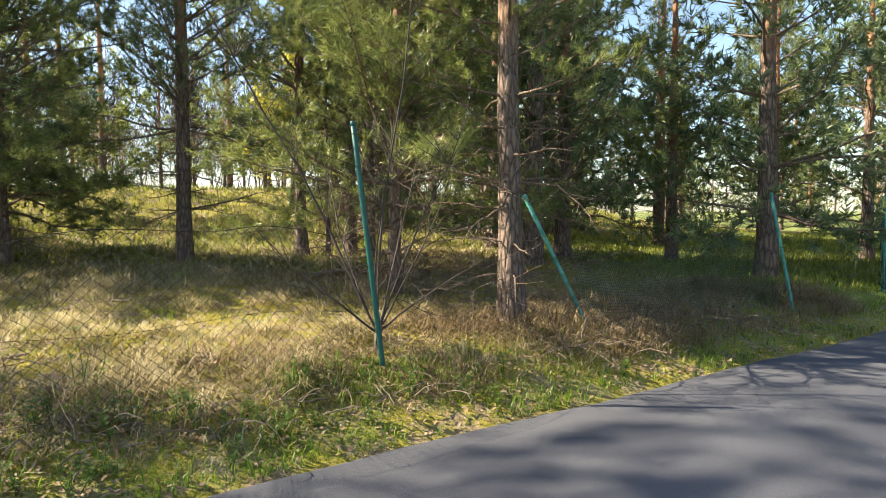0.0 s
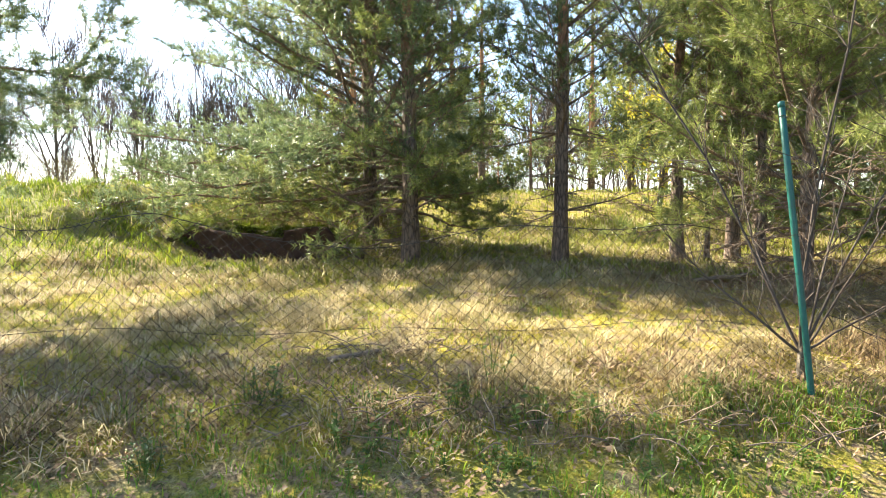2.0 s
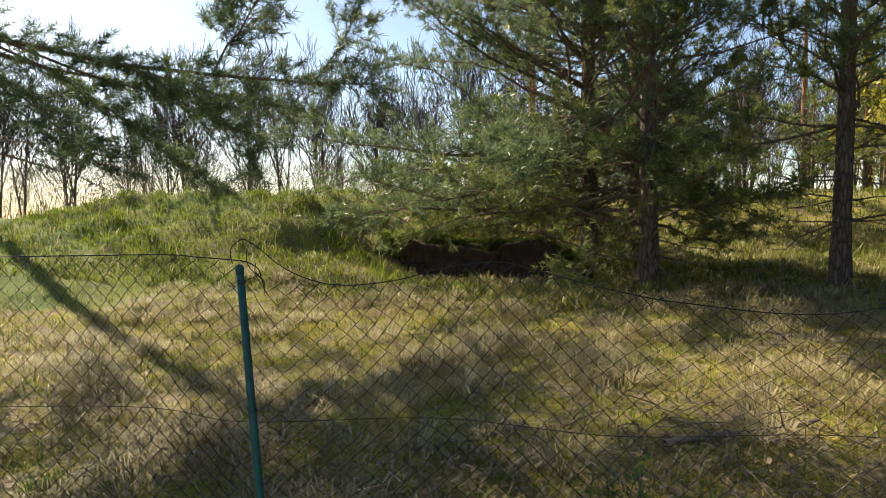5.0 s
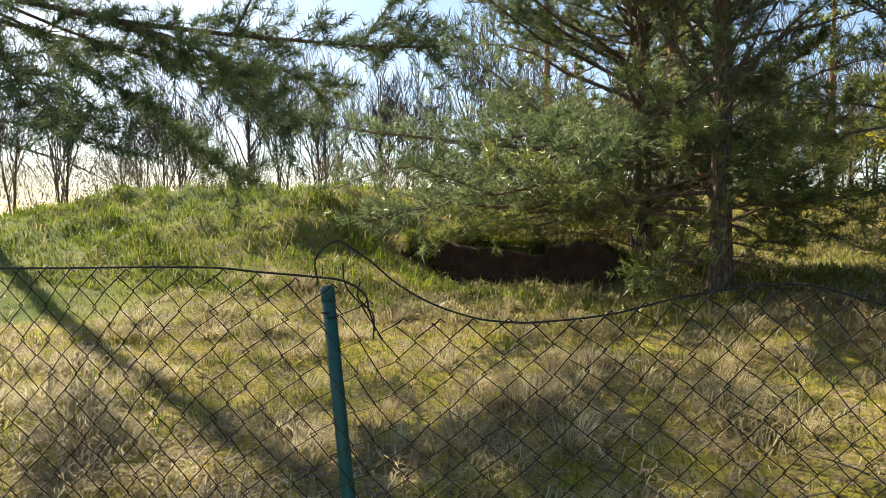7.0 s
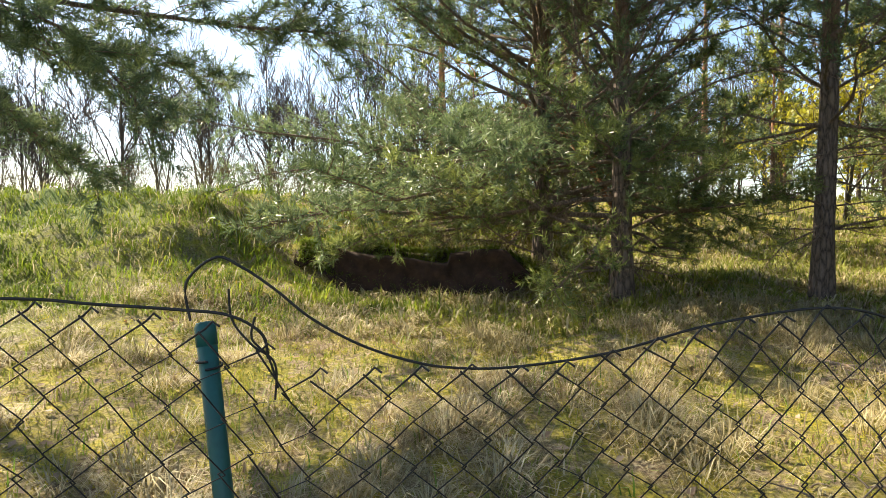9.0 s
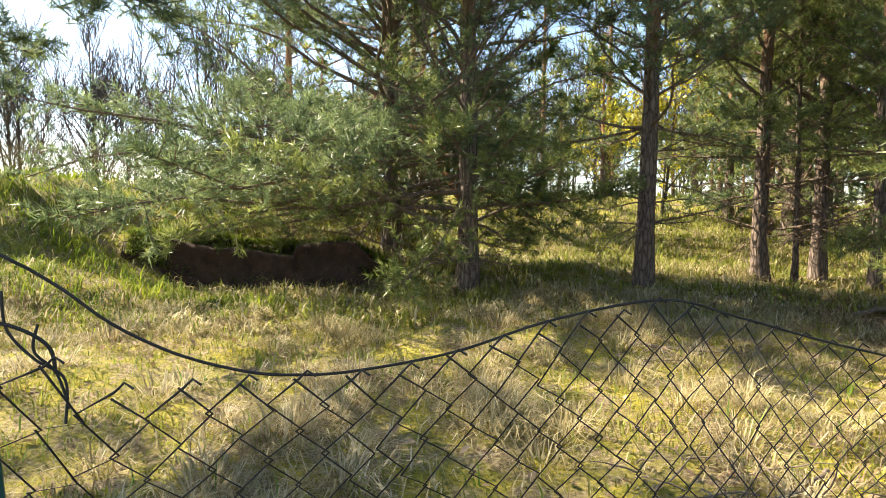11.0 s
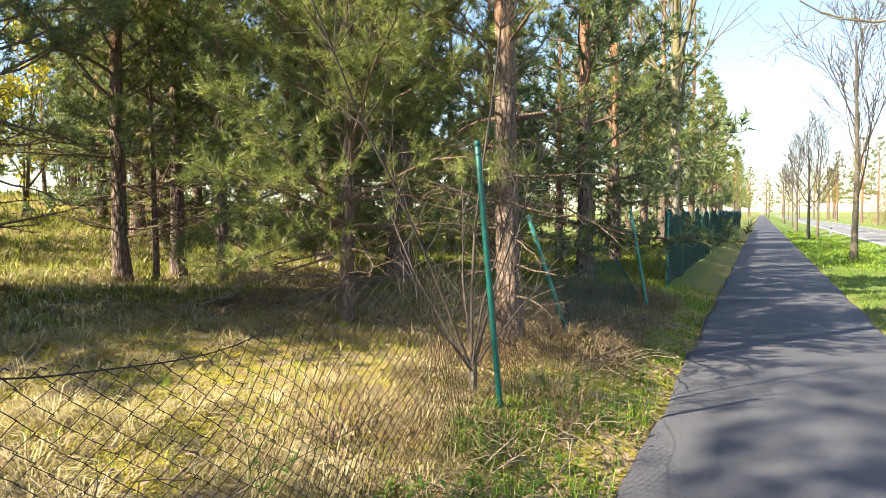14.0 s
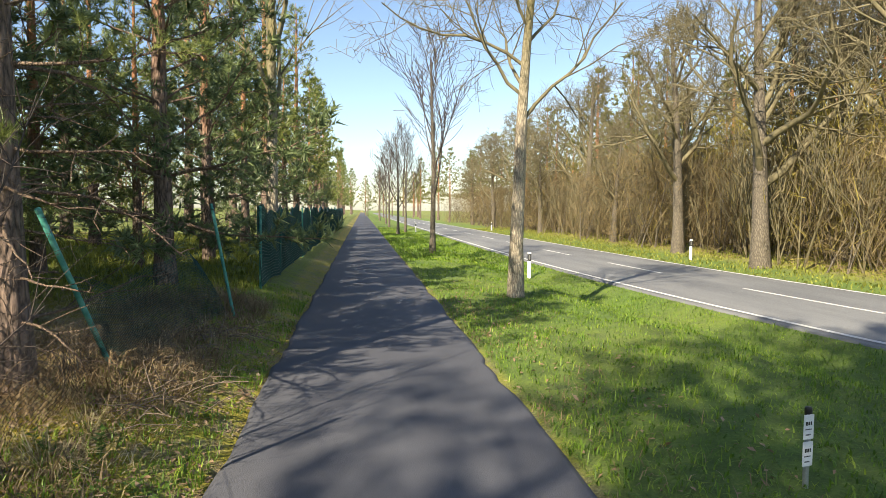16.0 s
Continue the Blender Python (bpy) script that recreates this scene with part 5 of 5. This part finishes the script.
X, Y = scatter(rgr, 19000, -1.1, -0.02, -4, 12, lambda x, y: np.clip(1.1 - np.abs(x + 0.25) * 0.7, 0.2, 1) * wave(x, y, 2.6, 2))
blades("verge_grass", X, Y, 0.1, 0.009, 0.8, M_LAWN, "green grass tufts beside the path", rgr)
X, Y = scatter(rgr, 1500, -1.0, -0.5, 1.2, 3.2, lambda x, y: wave(x, y, 3, 2))
blades("verge_grass", X, Y, 0.14, 0.007, 0.8, M_LAWN, "tall green grass at the foot of a fence post", rgr)
X, Y = scatter(rgr, 85000, -14, -5.5, -16, -2.2, lambda x, y: (0.25 + 0.75 * wave(x, y, 1.6, 5)) * lit(x, y))
blades("heap_grass", X, Y, 0.1 + 0.22 * wave(X, Y, 3.0, 4) * wave(X, Y, 1.7, 1), 0.013, 1.1, M_HEAP, "lush green grass on a heap of earth", rgr)
Y = -4.1 + 3.3 * rgr.random(5000)
X = dug_line(Y) - 0.05 - 0.35 * rgr.random(5000)
blades("turf_lip", X, Y, 0.16, 0.011, 1.6, M_HEAP, "grass hanging over the edge of a dug earth face", rgr, 0.8, lift=0.02, angle=rgr.normal(0, 0.8, 5000))
X, Y = scatter(rgr, 5000, -14, -5.5, -16, -2, lambda x, y: wave(x, y, 1.3, 9) * lit(x, y))
blades("heap_grass", X, Y, 0.24, 0.015, 1.1, M_STRAW, "dry grass mixed in on a heap of earth", rgr)
X, Y = scatter(rgr, 26000, -16, -7.5, -2, 18, lambda x, y: 0.8 * lit(x, y))
blades("bank_grass", X, Y, 0.2, 0.02, 0.9, M_GRASS, "yellowish grass on the bank behind the pines", rgr)
X, Y = scatter(rgr, 24000, -8, -0.9, 8, 24, lambda x, y: lit(x, y))
blades("wood_grass", X, Y, 0.16, 0.018, 0.8, M_GRASS, "green grass on the floor of the wood", rgr)
X, Y = scatter(rgr, 90000, 2.28, 8.6, -4, 20, lambda x, y: (x < road_edge(y) - 0.05) * np.clip(1.15 - y * 0.03, 0.4, 1) * (0.35 + 0.65 * wave(x, y, 1.2, 7)))
blades("lawn", X, Y, 0.06 + 0.13 * wave(X, Y, 2.3, 3) * wave(X, Y, 5.0, 1), 0.011, 1.0, M_LAWN, "bright green grass strip between path and road", rgr)
X, Y = scatter(rgr, 30000, 2.25, 7.6, 20, 60, lambda x, y: (x < road_edge(y) - 0.05) * np.clip(1.4 - y * 0.018, 0.3, 1))
blades("lawn", X, Y, 0.12, 0.03, 0.7, M_LAWN, "bright green grass strip between path and road", rgr)
X, Y = scatter(rgr, 30000, 12, 24, 8, 70, lambda x, y: (x > road_edge(y) + ROAD_W + 0.1) * np.clip(1.3 - (x - road_edge(y) - 5) * 0.09, 0.1, 1))
blades("lawn", X, Y, 0.15, 0.04, 0.8, M_GRASS, "pale green grass strip at the wood's edge", rgr)
X, Y = scatter(rgr, 7000, 2.3, 4.2, -3, 12, lambda x, y: wave(x, y, 2.0, 8) ** 2 * np.clip(1.5 - (x - 2.3), 0, 1))
blades("verge_straw", X, Y, 0.12, 0.008, 1.2, M_BROWN, "dry grass along the path's edge", rgr)


def fallen_leaves(n, x0, x1, y0, y1, size, label, weight):
    X, Y = scatter(rgr, n, x0, x1, y0, y1, weight)
    n = len(X)
    c = np.stack([X, Y, ground_height(X, Y) + 0.012 + 0.02 * rgr.random(n)], 1)
    a = rgr.random(n) * 6.283
    u = np.stack([np.cos(a), np.sin(a), rgr.normal(0, 0.35, n)], 1)
    v = np.stack([-np.sin(a), np.cos(a), rgr.normal(0, 0.35, n)], 1)
    k = (size * (0.6 + 0.8 * rgr.random(n)))[:, None]
    up = np.array([0, 0, 1.0]) * k * 0.25
    V = np.stack([c - u * k, c - v * k * 0.5 + up, c + u * k, c + v * k * 0.5 + up * 0.5], 1).reshape(-1, 3)
    i = np.arange(n)[:, None] * 4
    F = np.concatenate([i + [0, 1, 2], i + [0, 2, 3]], 1).reshape(-1, 3)
    tagged(build("fallen_leaves", V, F, M_LITTER, None, label), category="leaf litter", kind="stuff")


fallen_leaves(11000, -1.6, 0.0, -3.5, 9, 0.022, "curled brown fallen leaves along the verge", lambda x, y: wave(x, y, 2.1, 3) * 0.9 + 0.1)
fallen_leaves(9000, -8, -1.2, -5, 9, 0.03, "scattered brown fallen leaves in the meadow", lambda x, y: 0.2 + 0.8 * cover_of(x, y)[0])
fallen_leaves(500, 2.3, 4, -2, 14, 0.025, "scattered brown fallen leaves in the grass", lambda x, y: np.ones_like(x))
